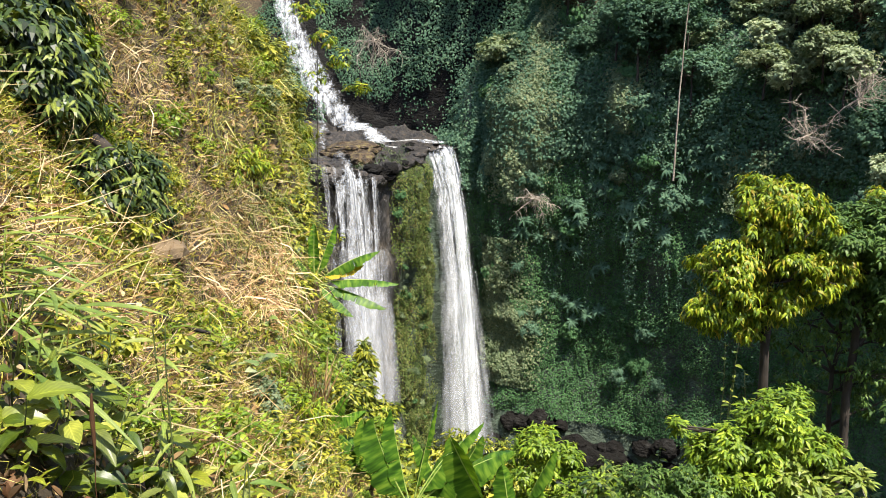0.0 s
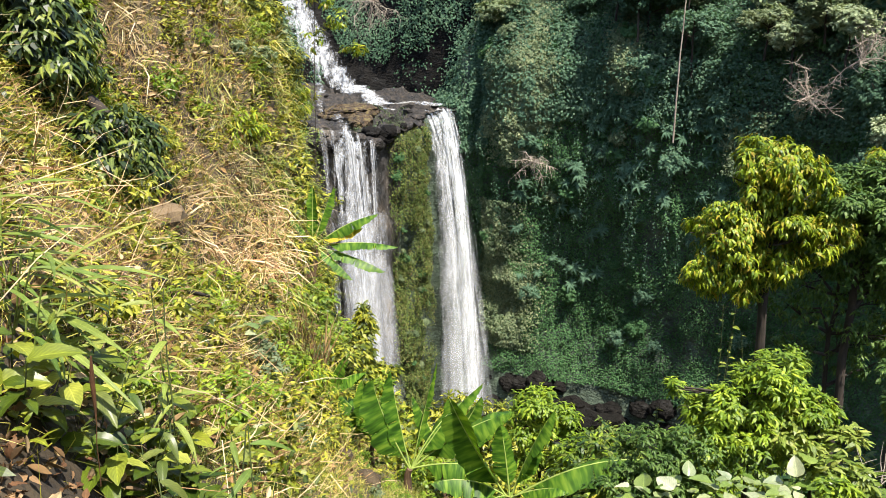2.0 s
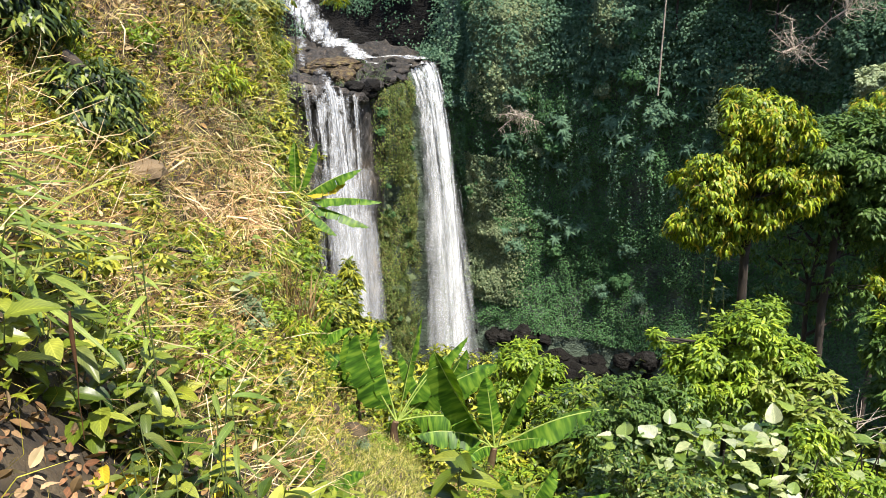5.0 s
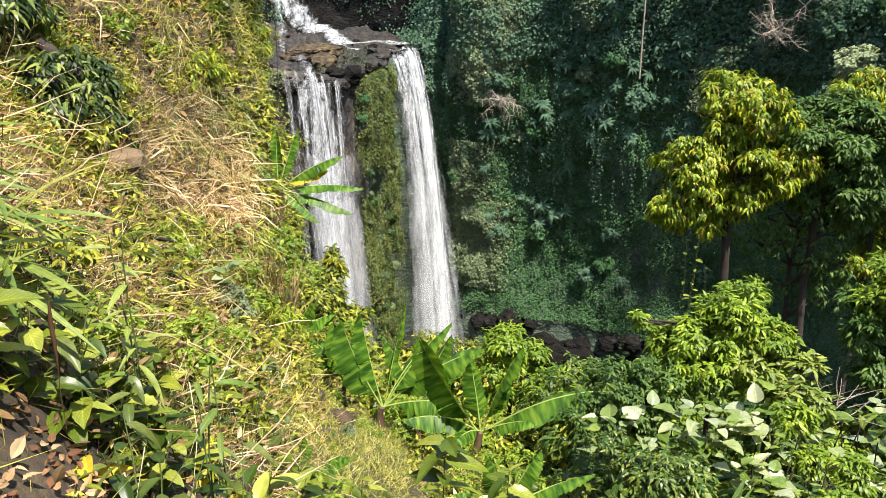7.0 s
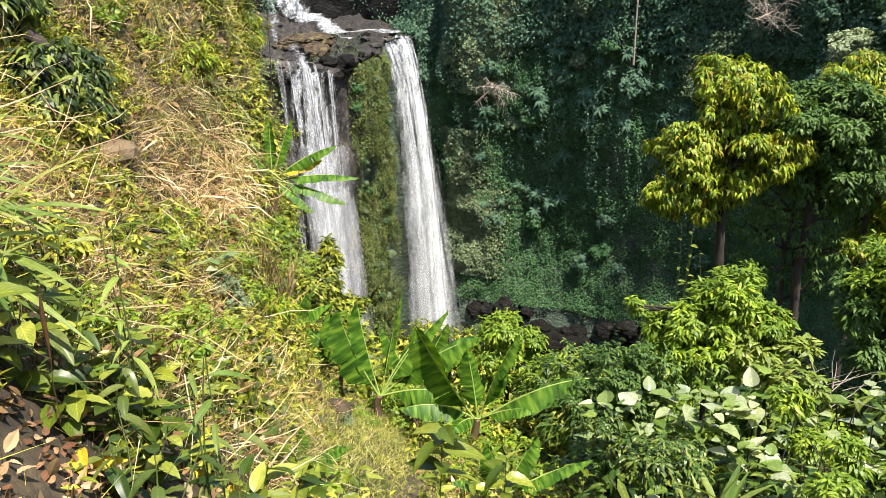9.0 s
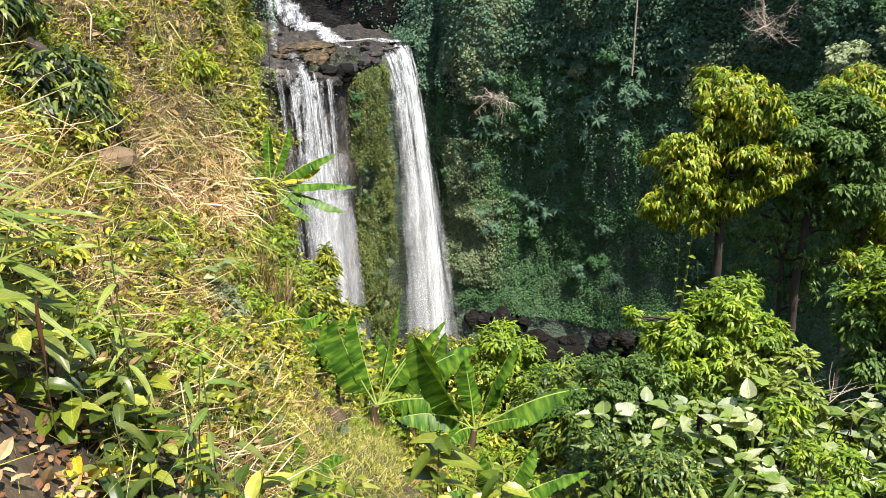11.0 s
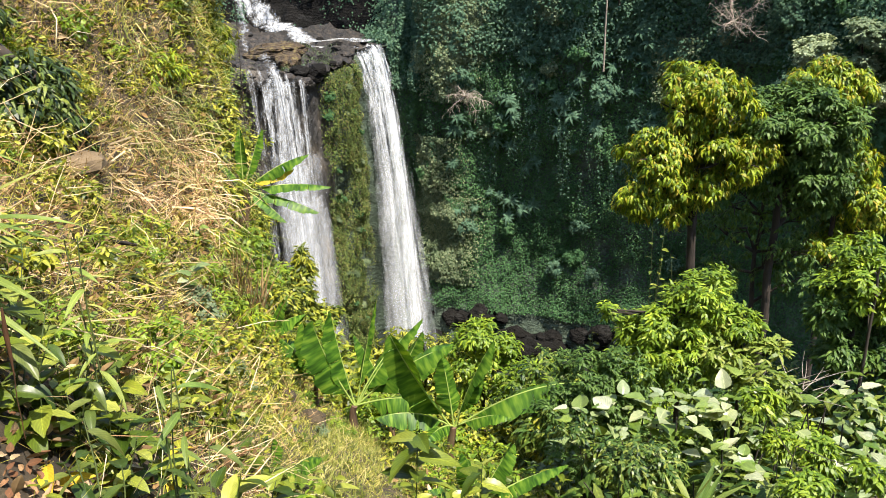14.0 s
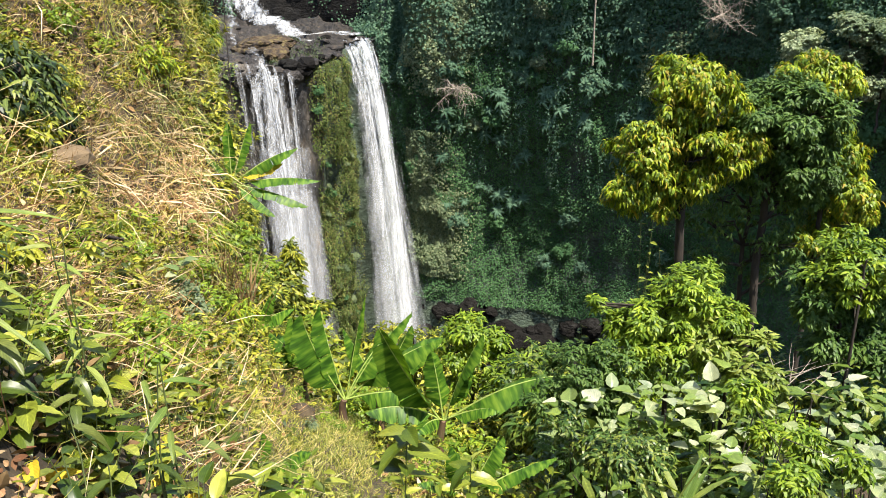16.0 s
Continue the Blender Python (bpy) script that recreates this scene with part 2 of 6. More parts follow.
LEDGE = solid_material("ledge rock", [(0.36, (0.008, 0.008, 0.008)), (0.52, (0.03, 0.025, 0.021)), (0.72, (0.085, 0.066, 0.046))], 2.2, 0.6, 1.0, None, 8, 3.0, 0.5)
MOUND = solid_material("brown mossy rock", [(0.36, (0.018, 0.013, 0.008)), (0.52, (0.075, 0.048, 0.022)), (0.72, (0.17, 0.14, 0.045))], 2.2, 0.8, 1.0, None, 8, 3.0, 0.5)
WETROCK = solid_material("wet grey basalt", [(0.34, (0.012, 0.012, 0.012)), (0.52, (0.05, 0.045, 0.04)), (0.72, (0.13, 0.105, 0.075))], 0.9, 0.55, 1.0, (1.0, 1.0, 0.35), 8, 2.5, 0.5)
BARK = solid_material("bark", [(0.3, (0.014, 0.011, 0.008)), (0.7, (0.05, 0.037, 0.026))], 9, 0.9, 0.6, (1, 1, 0.3), 6, 20, 0.02)
DEADWOOD = solid_material("grey dead wood", [(0.3, (0.16, 0.13, 0.1)), (0.7, (0.4, 0.35, 0.28))], 8, 0.9, 0.4, None, 5, 20, 0.02)
FALL = water_material("falling water", 0.38, 0.72, 1.7)
VEIL = water_material("thin falling water", 0.46, 0.84, 2.2)
MIST = water_material("fine mist of falling water", 0.24, 0.75, 0.9, 0.36)
DROPS = solid_material("spray", [(0.3, (0.8, 0.84, 0.88)), (0.7, (0.92, 0.94, 0.95))], 3, 0.5, 0.0)
POOL = solid_material("pool water", [(0.3, (0.012, 0.018, 0.015)), (0.7, (0.03, 0.036, 0.03))], 0.5, 0.15, 0.3)

GRASS = leaf_material("green grass", [(0.08, 0.095, 0.012), (0.21, 0.225, 0.026), (0.38, 0.37, 0.055), (0.6, 0.5, 0.2)], 0.2, 0.5)
REEDY = leaf_material("arching reed grass", [(0.08, 0.13, 0.03), (0.18, 0.24, 0.06), (0.32, 0.36, 0.12), (0.5, 0.44, 0.2)], 0.25, 0.4)
TURF = leaf_material("short grass", [(0.06, 0.085, 0.014), (0.14, 0.18, 0.028), (0.25, 0.27, 0.06), (0.46, 0.42, 0.2)], 0.2, 0.5)
STRAW = leaf_material("dry straw", [(0.4, 0.27, 0.14), (0.56, 0.43, 0.26), (0.72, 0.6, 0.42), (0.16, 0.09, 0.045), (0.3, 0.18, 0.09), (0.55, 0.42, 0.22)], 0.12, 0.7)
WEED = leaf_material("weed leaf", [(0.024, 0.045, 0.005), (0.085, 0.118, 0.01), (0.19, 0.215, 0.018), (0.34, 0.345, 0.05)], 0.22, 0.33, 1.1, veins=0.0)
DARKLEAF = leaf_material("dark shrub leaf", [(0.02, 0.05, 0.012), (0.05, 0.1, 0.02), (0.09, 0.14, 0.025), (0.16, 0.2, 0.04)], 0.22, 0.3, veins=0.0)
# dark leaves, darkened further for the shade inside the thicket
SHADY = leaf_material("dark thicket leaf with painted shade", [(0.008, 0.018, 0.005), (0.018, 0.036, 0.008), (0.05, 0.085, 0.016), (0.16, 0.2, 0.04)], 0.12, 0.3, veins=0.0)
CREEPER = leaf_material("creeper leaf", [(0.054, 0.132, 0.06), (0.072, 0.16, 0.072), (0.096, 0.19, 0.086)], 0.3, 0.75, 0.12, tint=(1.15, 1.3, 0.75), shine=0.15)
# the cool blue in these leaf colours stands for aerial haze
FOREST = leaf_material("forest leaf", [(0.052, 0.112, 0.078), (0.07, 0.143, 0.098), (0.094, 0.176, 0.118), (0.125, 0.21, 0.138)], 0.3, 0.75, 0.1, tint=(1.15, 1.3, 0.8), shine=0.2)
PALE = leaf_material("pale cliff leaf", [(0.09, 0.14, 0.075), (0.145, 0.2, 0.105), (0.21, 0.255, 0.145)], 0.3, 0.5, 0.2, tint=(1.2, 1.25, 0.8), shine=0.4)
PILLAR = leaf_material("yellowish moss and herb leaf", [(0.035, 0.065, 0.022), (0.085, 0.135, 0.04), (0.15, 0.21, 0.06), (0.12, 0.09, 0.045), (0.22, 0.28, 0.09), (0.06, 0.105, 0.03)], 0.3, 0.5, 0.6, tint=(1.3, 1.3, 0.6), shine=0.2)
# distant haze and sun are put into this pale leaf colour
HAZY = leaf_material("grey-green leaf paled for haze", [(0.17, 0.24, 0.15), (0.25, 0.32, 0.2), (0.33, 0.4, 0.27)], 0.3, 0.5, 0.2, tint=(1.2, 1.2, 0.8), shine=0.2)
MANGO = leaf_material("yellow-green tree leaf", [(0.045, 0.09, 0.009), (0.105, 0.175, 0.012), (0.175, 0.255, 0.015), (0.265, 0.33, 0.02), (0.27, 0.21, 0.03)], 0.32, 0.35, 1.7, veins=0.0, tint=(1.36, 1.32, 0.4))
DEEP = leaf_material("deep green tree leaf", [(0.035, 0.08, 0.018), (0.06, 0.12, 0.028), (0.1, 0.17, 0.042)], 0.25, 0.4, 1.7, veins=0.0, shine=0.22)
FRESH = leaf_material("fresh green leaf", [(0.075, 0.145, 0.014), (0.14, 0.23, 0.02), (0.25, 0.34, 0.032)], 0.35, 0.35, 2.5, veins=0.0)
BRIGHT = leaf_material("pale fresh leaf", [(0.12, 0.18, 0.03), (0.22, 0.29, 0.06), (0.34, 0.38, 0.1)], 0.35, 0.35, veins=0.0)
LITTER = leaf_material("dead brown leaf", [(0.13, 0.07, 0.03), (0.22, 0.14, 0.06), (0.36, 0.26, 0.13), (0.08, 0.045, 0.02), (0.5, 0.4, 0.25)], 0.1, 0.75, 3.0)

# ---- the ground ----
def hill_profile(s):
    """Height gained to the left of the path, flattening far up."""
    return np.where(s < -6, -2.1 + 0.8 * (s + 6), np.where(s < 0, 0.35 * s, np.where(s < 9, 1.4 * s, 12.6 + 0.55 * (s - 9))))


CLIFF_X = np.array([-60, -40, -22, -13, -6.6, -5.0, -4.2, -3.0, -1.9, -2.2, 1.6, 3.6, 5.0, 8.0, 11, 15, 21, 28, 35, 42, 47, 50, 46.0])
CLIFF_Y = np.array([60, 66, 71, 74, 74.5, 75.5, 76.5, 78.5, 82.5, 89.5, 90.5, 91, 91.5, 88, 87, 85.5, 82.5, 78.5, 72, 60, 40, 8, -30.0])
CLIFF_TOP = np.array([-4, -6, -7, -7.4, -8, -8.4, -8.6, -8.4, -8.2, -7.8, -7.6, -6, 8, 18, 22, 24, 26, 26, 22, 10, 3, 0, 0.0])


def ground_z(x, y):
    x, y = np.asarray(x, float), np.asarray(y, float)
    side = hill_profile(-x) * (1 - 0.75 * smooth((y - 20) / 25))
    spur = 7.0 * smooth((y - 8.5) / 10.5) * smooth((-x / np.maximum(y, 1.0) - 0.125) / 0.08) * (1 - smooth((y - 20.5) / 9))
    bench = 0.65 * smooth((y - 3) / 5) * (1 - smooth((-x - 0.1) / 0.9)) * (1 - smooth((y - 14) / 6))
    z = -0.575 * y + side + spur + bench
    z = np.where(y < 0, -0.1 * y + side, z)
    z = np.maximum(z, -42.5 + 0.6 * vnoise(stack(x * 0.2, y * 0.2, 0), 5))
    edge = np.interp(x, CLIFF_X[:21], CLIFF_Y[:21])
    beyond = smooth((y - edge - 3) / 6) * smooth((x + 80) / 20)
    shelf = np.where(x < 5, -12.0 + 30 * smooth((y - 112) / 14), 20.0 + 0.05 * y)
    z = z * (1 - beyond) + shelf * beyond
    far = smooth((x - 48) / 8)
    z = z * (1 - far) + 30 * far
    rough = 0.1 + 0.28 * smooth((-x - 0.9) / 1.0) * smooth((y - 3) / 4)
    return z + rough * fbm(stack(x * 0.9, y * 0.9, 0), 3, 11) * smooth(y / 1.5)


def spaced(a, b, fine, grow, centre):
    out, step, p = [centre], fine, centre
    while p < b:
        p += step
        out.append(p)
        step = max(fine, abs(p - centre) * grow)
    p, step = centre, fine
    while p > a:
        p -= step
        out.insert(0, p)
        step = max(fine, abs(p - centre) * grow)
    return np.array(out)


gx, gy = spaced(-1500, 1500, 0.3, 0.06, -1.0), spaced(-1500, 1500, 0.3, 0.05, 6.0)
GX, GY = np.meshgrid(gx, gy)
b = Build()
grid(b, stack(GX, GY, ground_z(GX, GY)))
solo("ground", b, SOIL, "brown earth of the steep hillside and gorge", "ground", kind="structure", shade_smooth=True)


# ---- the cliff ----
def resample(x, y, top, step):
    d = np.concatenate([[0], np.cumsum(np.hypot(np.diff(x), np.diff(y)))])
    s = np.arange(0, d[-1], step)
    k = np.ones(5) / 5
    out = [np.interp(s, d, a) for a in (x, y, top)]
    sm = [np.convolve(np.pad(a, 2, "edge"), k, "valid") for a in out]
    return s, *sm


CS, CX, CY, CT = resample(CLIFF_X, CLIFF_Y, CLIFF_TOP, 0.5)
CNX, CNY = np.gradient(CY), -np.gradient(CX)
CN = unit(stack(CNX, CNY))


def cliff_point(s, z, proud=0.0):
    """A place on the cliff, by the way along its foot and the height."""
    x, y = np.interp(s, CS, CX), np.interp(s, CS, CY)
    n = unit(stack(np.interp(s, CS, CN[:, 0]), np.interp(s, CS, CN[:, 1])))
    right = smooth((x - 3.5) / 4)
    back = np.maximum(z + 2, 0) * 0.75 * right + np.maximum(z + 9, 0) * 0.3 * (1 - right)
    foot = 0.25 * np.maximum(-30 - z, 0) * right
    bulge = 2.0 * fbm(stack(s * 0.09, z * 0.05, 3.1), 2, 21) * right + 1.3 * fbm(stack(s * 0.35, z * 0.14, 0.7), 4, 23) + 0.35 * fbm(stack(s * 1.6, z * 0.5, 1.7), 3, 27)
    brow = 0.8 * smooth((z + 20 + 3 * vnoise(stack(s * 0.12, 0 * z, 0), 33)) / 3) * right
    d = proud + bulge + foot + brow - back
    return stack(x + n[..., 0] * d, y + n[..., 1] * d, z)


def cliff_normal(s, z):
    a = cliff_point(s + 0.4, z) - cliff_point(s - 0.4, z)
    c = cliff_point(s, z + 0.4) - cliff_point(s, z - 0.4)
    return unit(np.cross(a, c))


hh = np.linspace(0, 1, 105)
SS = CS[::1]
S2, H2 = np.meshgrid(SS, hh)
Z2 = -43.5 + H2 * (np.interp(S2, CS, CT) + 43.5)
cp = cliff_point(S2, Z2)
lid = cp[-1:] - np.concatenate([CN * 22, np.zeros((len(CN), 1))], 1)[None] + stack(0 * CT, 0 * CT, np.where(CT < -5, -4.0, 0.5))[None]
b = Build()
grid(b, np.concatenate([cp, lid]))
CLIFF = solo("cliff", b, MOSS, "dark mossy basalt cliff of the gorge", "cliff", kind="structure", shade_smooth=True)
# bare wet rock behind the broad fall
CLIFF.data.materials.append(WETROCK)
cols = len(SS) - 1
for poly in CLIFF.data.polygons:
    if CX[min(poly.index % cols, len(CX) - 1)] < -4.4:
        poly.material_index = 1

# shelf above the falls, and the wall behind it
lx, ly = np.meshgrid(np.linspace(-40, 8, 180), np.linspace(72, 112, 130))


def shelf_z(x, y):
    step = fbm(stack(x * 0.3, y * 0.22, 2), 4, 41)
    step = 0.6 * np.round(step * 5) / 5 + 0.4 * step
    chute = np.exp(-((x + 8.9 - 0.7 * (96.8 - y)) / 1.7) ** 2) * smooth((97.5 - y) / 4) * smooth((y - 87) / 3)
    return 0.8 * smooth((y - 95.5) / 3) - 1.4 * chute + -7.9 + 0.035 * (y - 88) + 1.7 * step + 0.35 * fbm(stack(x * 1.4, y * 1.2, 2), 3, 43) - 1.5 * smooth((77 - y) / 4) * smooth((x + 13) / 4)


edge_y = np.interp(lx, CLIFF_X[:14], CLIFF_Y[:14])
ly = np.maximum(ly, edge_y - 0.3)
b = Build()
grid(b, stack(lx, ly, shelf_z(lx, ly)))
solo("rock_shelf", b, LEDGE, "brown and black basalt shelf above the falls", "rock ledge", kind="structure", shade_smooth=True)


def upper_wall(u, z, proud=0.0):
    x = -42 + 50 * u
    y = np.interp(x, [-42, -30, -16, -9, -3, 3, 8], [114, 112, 106.5, 104, 100.5, 96, 92])
    y = y + 0.5 * (z + 8) * smooth((-x - 2) / 8) + 0.15 * (z + 8)
    d = 1.6 * fbm(stack(x * 0.2, z * 0.2, 5), 4, 51) + 0.5 * fbm(stack(x * 0.9, z * 0.6, 5), 3, 55) + proud
    return stack(x + 0.35 * d, y - d, z)


U2, Z3 = np.meshgrid(np.linspace(0, 1, 110), np.linspace(-10, 26, 80))
b = Build()
grid(b, upper_wall(U2, Z3))
solo("upper_cliff", b, ROCK, "upper rock wall behind the shelf", "cliff", kind="structure", shade_smooth=True)

b = Build()
px, py = np.meshgrid(np.linspace(-40, 46, 60), np.linspace(56, 95, 40))
grid(b, stack(px, py, -41.2 + 0.05 * fbm(stack(px, py, 0), 2, 3)))
solo("water", b, POOL, "dark plunge pool below the falls", "water", kind="structure", shade_smooth=True)


# ---- falling water ----
def curtain(top_a, top_b, foot_a, foot_b, thick, seed, rows=90, cols=40, leap=1.0):
    """A sheet of falling water between two edges, wavy in plan."""
    v, u = np.meshgrid(np.linspace(0, 1, rows), np.linspace(0, 1, cols), indexing="ij")
    ta, tb, fa, fb = (np.array(k, float) for k in (top_a, top_b, foot_a, foot_b))
    drop = v[..., None]
    sway = (v ** 0.55)[..., None]
    top, foot = ta + (tb - ta) * u[..., None], fa + (fb - fa) * u[..., None]
    p = top + (foot - top) * np.concatenate([sway, sway, drop], -1)
    w = fbm(stack(u * 9 + seed, v * 1.5, seed), 3, seed)
    p[..., 1] += thick * w - leap * np.sqrt(v)
    p[..., 0] += 0.25 * fbm(stack(u * 3, v * 6, seed + 9), 3, seed + 3) * v
    p[..., 2] += 0.5 * fbm(stack(u * 12, 0 * v, seed), 2, seed + 5) * (1 - v)
    return p


def fall(name, sheets, label):
    ob = thing(name, (0, 0, 0), label, "waterfall")
    for k, (args, mat) in enumerate(sheets):
        b = Build()
        grid(b, curtain(*args))
        part("water_sheet", b, mat, ob, shade_smooth=True)
    return ob


fall("waterfall", [
    (((-2.9, 89.9, -8.0), (-1.2, 90.1, -7.5), (2.8, 88.3, -43), (4.2, 88.3, -43), 0.4, 5), FALL),
    (((-2.0, 90.0, -7.6), (1.2, 90.2, -7.2), (2.7, 88.2, -43), (5.0, 88.2, -43), 0.5, 3), FALL),
    (((-0.9, 89.7, -7.5), (1.3, 89.9, -7.2), (3.1, 87.8, -43), (5.0, 87.8, -43), 0.5, 8), FALL),
    (((-3.1, 89.6, -8.1), (1.4, 89.7, -7.3), (1.5, 87.3, -43), (5.4, 87.3, -43), 0.7, 13), VEIL),
    (((-2.3, 89.3, -8.2), (1.6, 89.3, -7.5), (0.8, 86.8, -43), (5.6, 86.8, -43), 0.7, 17), VEIL),
    (((-1.0, 88.6, -13), (1.8, 88.6, -13), (-0.2, 86.0, -43), (6.0, 86.0, -43), 0.8, 19), MIST),
    (((0.4, 88.2, -22), (2.8, 88.2, -22), (-0.6, 85.5, -43), (6.6, 85.5, -43), 0.8, 20), MIST)],
    "tall white waterfall plunging over the basalt lip")
fall("waterfall", [
    (((-11.3, 73.2, -7.5), (-10.5, 73.2, -7.5), (-9.7, 72.0, -43), (-8.3, 72.0, -43), 0.3, 23), VEIL),
    (((-10.2, 73.2, -7.5), (-9.7, 73.2, -7.5), (-8.7, 71.9, -43), (-7.5, 71.9, -43), 0.3, 24), VEIL),
    (((-9.3, 73.2, -7.4), (-8.0, 73.4, -7.7), (-7.3, 71.9, -43), (-5.6, 71.9, -43), 0.5, 26), FALL),
    (((-8.9, 73.0, -7.5), (-8.2, 73.2, -7.7), (-6.9, 71.7, -43), (-5.9, 71.7, -43), 0.4, 27), FALL),
    (((-11.0, 73.1, -8.0), (-5.8, 73.4, -8.6), (-9.4, 71.6, -43), (-4.4, 71.7, -43), 0.7, 33), VEIL),
    (((-10.9, 72.9, -8.2), (-6.0, 73.2, -8.8), (-9.2, 71.4, -43), (-4.2, 71.5, -43), 0.8, 34), VEIL),
    (((-7.8, 73.4, -8.0), (-7.5, 73.4, -8.1), (-6.6, 72.0, -43), (-5.6, 72.0, -43), 0.3, 35), FALL),
    (((-6.8, 73.5, -8.4), (-5.9, 73.6, -8.6), (-6.2, 72.2, -43), (-4.8, 72.2, -43), 0.3, 29), VEIL),
    (((-6.6, 73.3, -8.5), (-6.2, 73.4, -8.6), (-6.0, 72.0, -43), (-5.2, 72.0, -43), 0.3, 30), FALL),
    (((-10.6, 72.9, -12.5), (-5.6, 73.2, -13), (-9.2, 71.3, -43), (-3.9, 71.4, -43), 0.6, 37), VEIL),
    (((-10.0, 72.4, -15), (-5.2, 72.6, -15), (-9.2, 70.8, -43), (-3.4, 70.8, -43), 0.6, 39), MIST),
    (((-9.2, 72.0, -19), (-4.9, 72.2, -19), (-9.0, 70.4, -43), (-3.0, 70.4, -43), 0.6, 40), MIST)],
    "broad broken waterfall running in strands down black rock")


def stream(name, pts, widths, mat, label):
    pts = np.asarray(pts, float)
    n = 60
    t = np.linspace(0, len(pts) - 1, n)
    c = stack(*[np.interp(t, np.arange(len(pts)), pts[:, k]) for k in range(3)])
    c[:, 0] = np.convolve(np.pad(c[:, 0], 4, "edge"), np.ones(9) / 9, "valid")
    w = np.interp(t, np.arange(len(pts)), widths)
    u = np.linspace(-0.5, 0.5, 14)
    p = c[:, None] + stack(u[None] * w[:, None], 0, 0)
    bump = fbm(stack(p[..., 0] * 0.8, p[..., 1] * 0.8, p[..., 2] * 0.8), 3, 61)
    p[..., 1] -= 0.5 * bump
    p[..., 2] += 0.25 * bump
    b = Build()
    grid(b, p)
    return solo(name, b, mat, label, "cascade", shade_smooth=True)


stream("cascade", [(-23.5, 113, 16), (-21, 110.5, 10), (-18.0, 106.5, 2.7), (-14.8, 103.6, -2.3), (-11.8, 101.5, -5.8), (-9.8, 99.5, -6.9)],
       [3.0, 3.6, 5.0, 5.4, 4.4, 4.0], FALL, "white upper cascade sliding down the rock face")


def over_shelf(points, lift=0.5):
    return [(x, y, max(float(shelf_z(x + dx, y + dy)) for dx in (-0.5, 0, 0.5) for dy in (-0.8, 0, 0.8)) + lift) for x, y in points]


stream("stream", over_shelf([(-10.5, 100), (-9.4, 98.5), (-8.2, 97), (-7.2, 95.5), (-6.2, 94), (-4.6, 92.8), (-2.8, 91.6), (-0.6, 90.2)]), [3.2, 3.0, 2.6, 2.6, 2.6, 2.8, 3.2, 3.8], FALL, "foaming stream crossing the rock shelf")
stream("stream", over_shelf([(-15, 99), (-13.8, 93), (-12, 87), (-10.8, 82), (-9.8, 78), (-9, 75.5), (-8.6, 73.8)]), [1.2, 1.0, 0.9, 0.9, 1.3, 1.8, 2.2], VEIL, "thin stream running over the rock shelf")
stream("stream", over_shelf([(-10.9, 100.2), (-9.6, 99.5), (-8.6, 98.4), (-8.9, 96.8), (-7.9, 95.4), (-6.7, 93.6), (-5.4, 91.8)], 0.45), [2.0, 2.8, 2.2, 2.2, 2.2, 2.0, 1.4], FALL, "white chute of water between the shelf rocks")
stream("stream", over_shelf([(-6.3, 98.3), (-5.3, 98.0), (-4.3, 97.6)], 0.4), [1.2, 1.8, 1.0], VEIL, "small foaming run behind the shelf rocks")
stream("cascade", [(-17.4, 107, -1.0), (-16.2, 105.4, -3.0), (-15.3, 102.5, -5.0), (-14.6, 100, -6.3), (-13.8, 99.5, -6.5)], [1.0, 1.2, 1.3, 1.7, 1.4], VEIL, "thin strand beside the upper cascade")
stream("cascade", [(-29.5, 111.5, 9), (-28.8, 109, 5.5), (-28, 107, 2)], [1.6, 1.4, 1.4], VEIL, "thin side cascade half hidden by grass")

b = Build()
n = 5000
v = rng.random(n) ** 0.7
k = rng.random(n) < 0.6
x = np.where(k, -0.3 + 2.6 * v ** 0.5 + rng.normal(0.4, 1.1 + 0.7 * v, n), rng.uniform(-10.5, -5, n) + 0.9 * v)
y = np.where(k, 87.6, 72.0) + rng.normal(0, 0.7, n)
z = -7.8 - 33 * v
scatter(b, leaf_shape(0.5, 0, 0), stack(x, y, z), stack(rng.normal(0, 0.2, n), rng.normal(0, 0.2, n), -1), rng.normal(0, 1, (n, 3)), rng.uniform(0.02, 0.07, n))
solo("spray", b, DROPS, "white drops thrown off the falling water", "spray", kind="stuff")


# ---- growth on the cliff ----
def cliff_leaves(b, n, s_range, z_range, size, seed, proud=(0.05, 0.5), shape=None, cover=0.0, clump=0.5, droop=0.6, hang=1.0):
    r = np.random.default_rng(seed)
    s, z = r.uniform(*s_range, n * 2), r.uniform(*z_range, n * 2)
    top = np.interp(s, CS, CT)
    m = fbm(stack(s * 0.22, z * 0.16, 9.0), 3, 71) + r.normal(0, 0.12, len(s))
    ok = (z < top + 0.3) & (m > cover)
    s, z = s[ok][:n], z[ok][:n]
    lump = fbm(stack(s * clump, z * clump * hang, 4.0), 3, seed)
    p = cliff_point(s, z, r.uniform(*proud, len(s)) + 1.1 * np.maximum(lump, -0.2))
    nn = cliff_normal(s, z)
    along = nn * 0.7 + r.normal(0, 0.55, (len(s), 3)) + np.array((0, 0, -droop))
    up = nn + np.array((0, 0, 0.8)) + r.normal(0, 0.35, (len(s), 3))
    scatter(b, shape or leaf_shape(0.75, 0.2, 0.08), p, along, up, r.uniform(*size, len(s)))


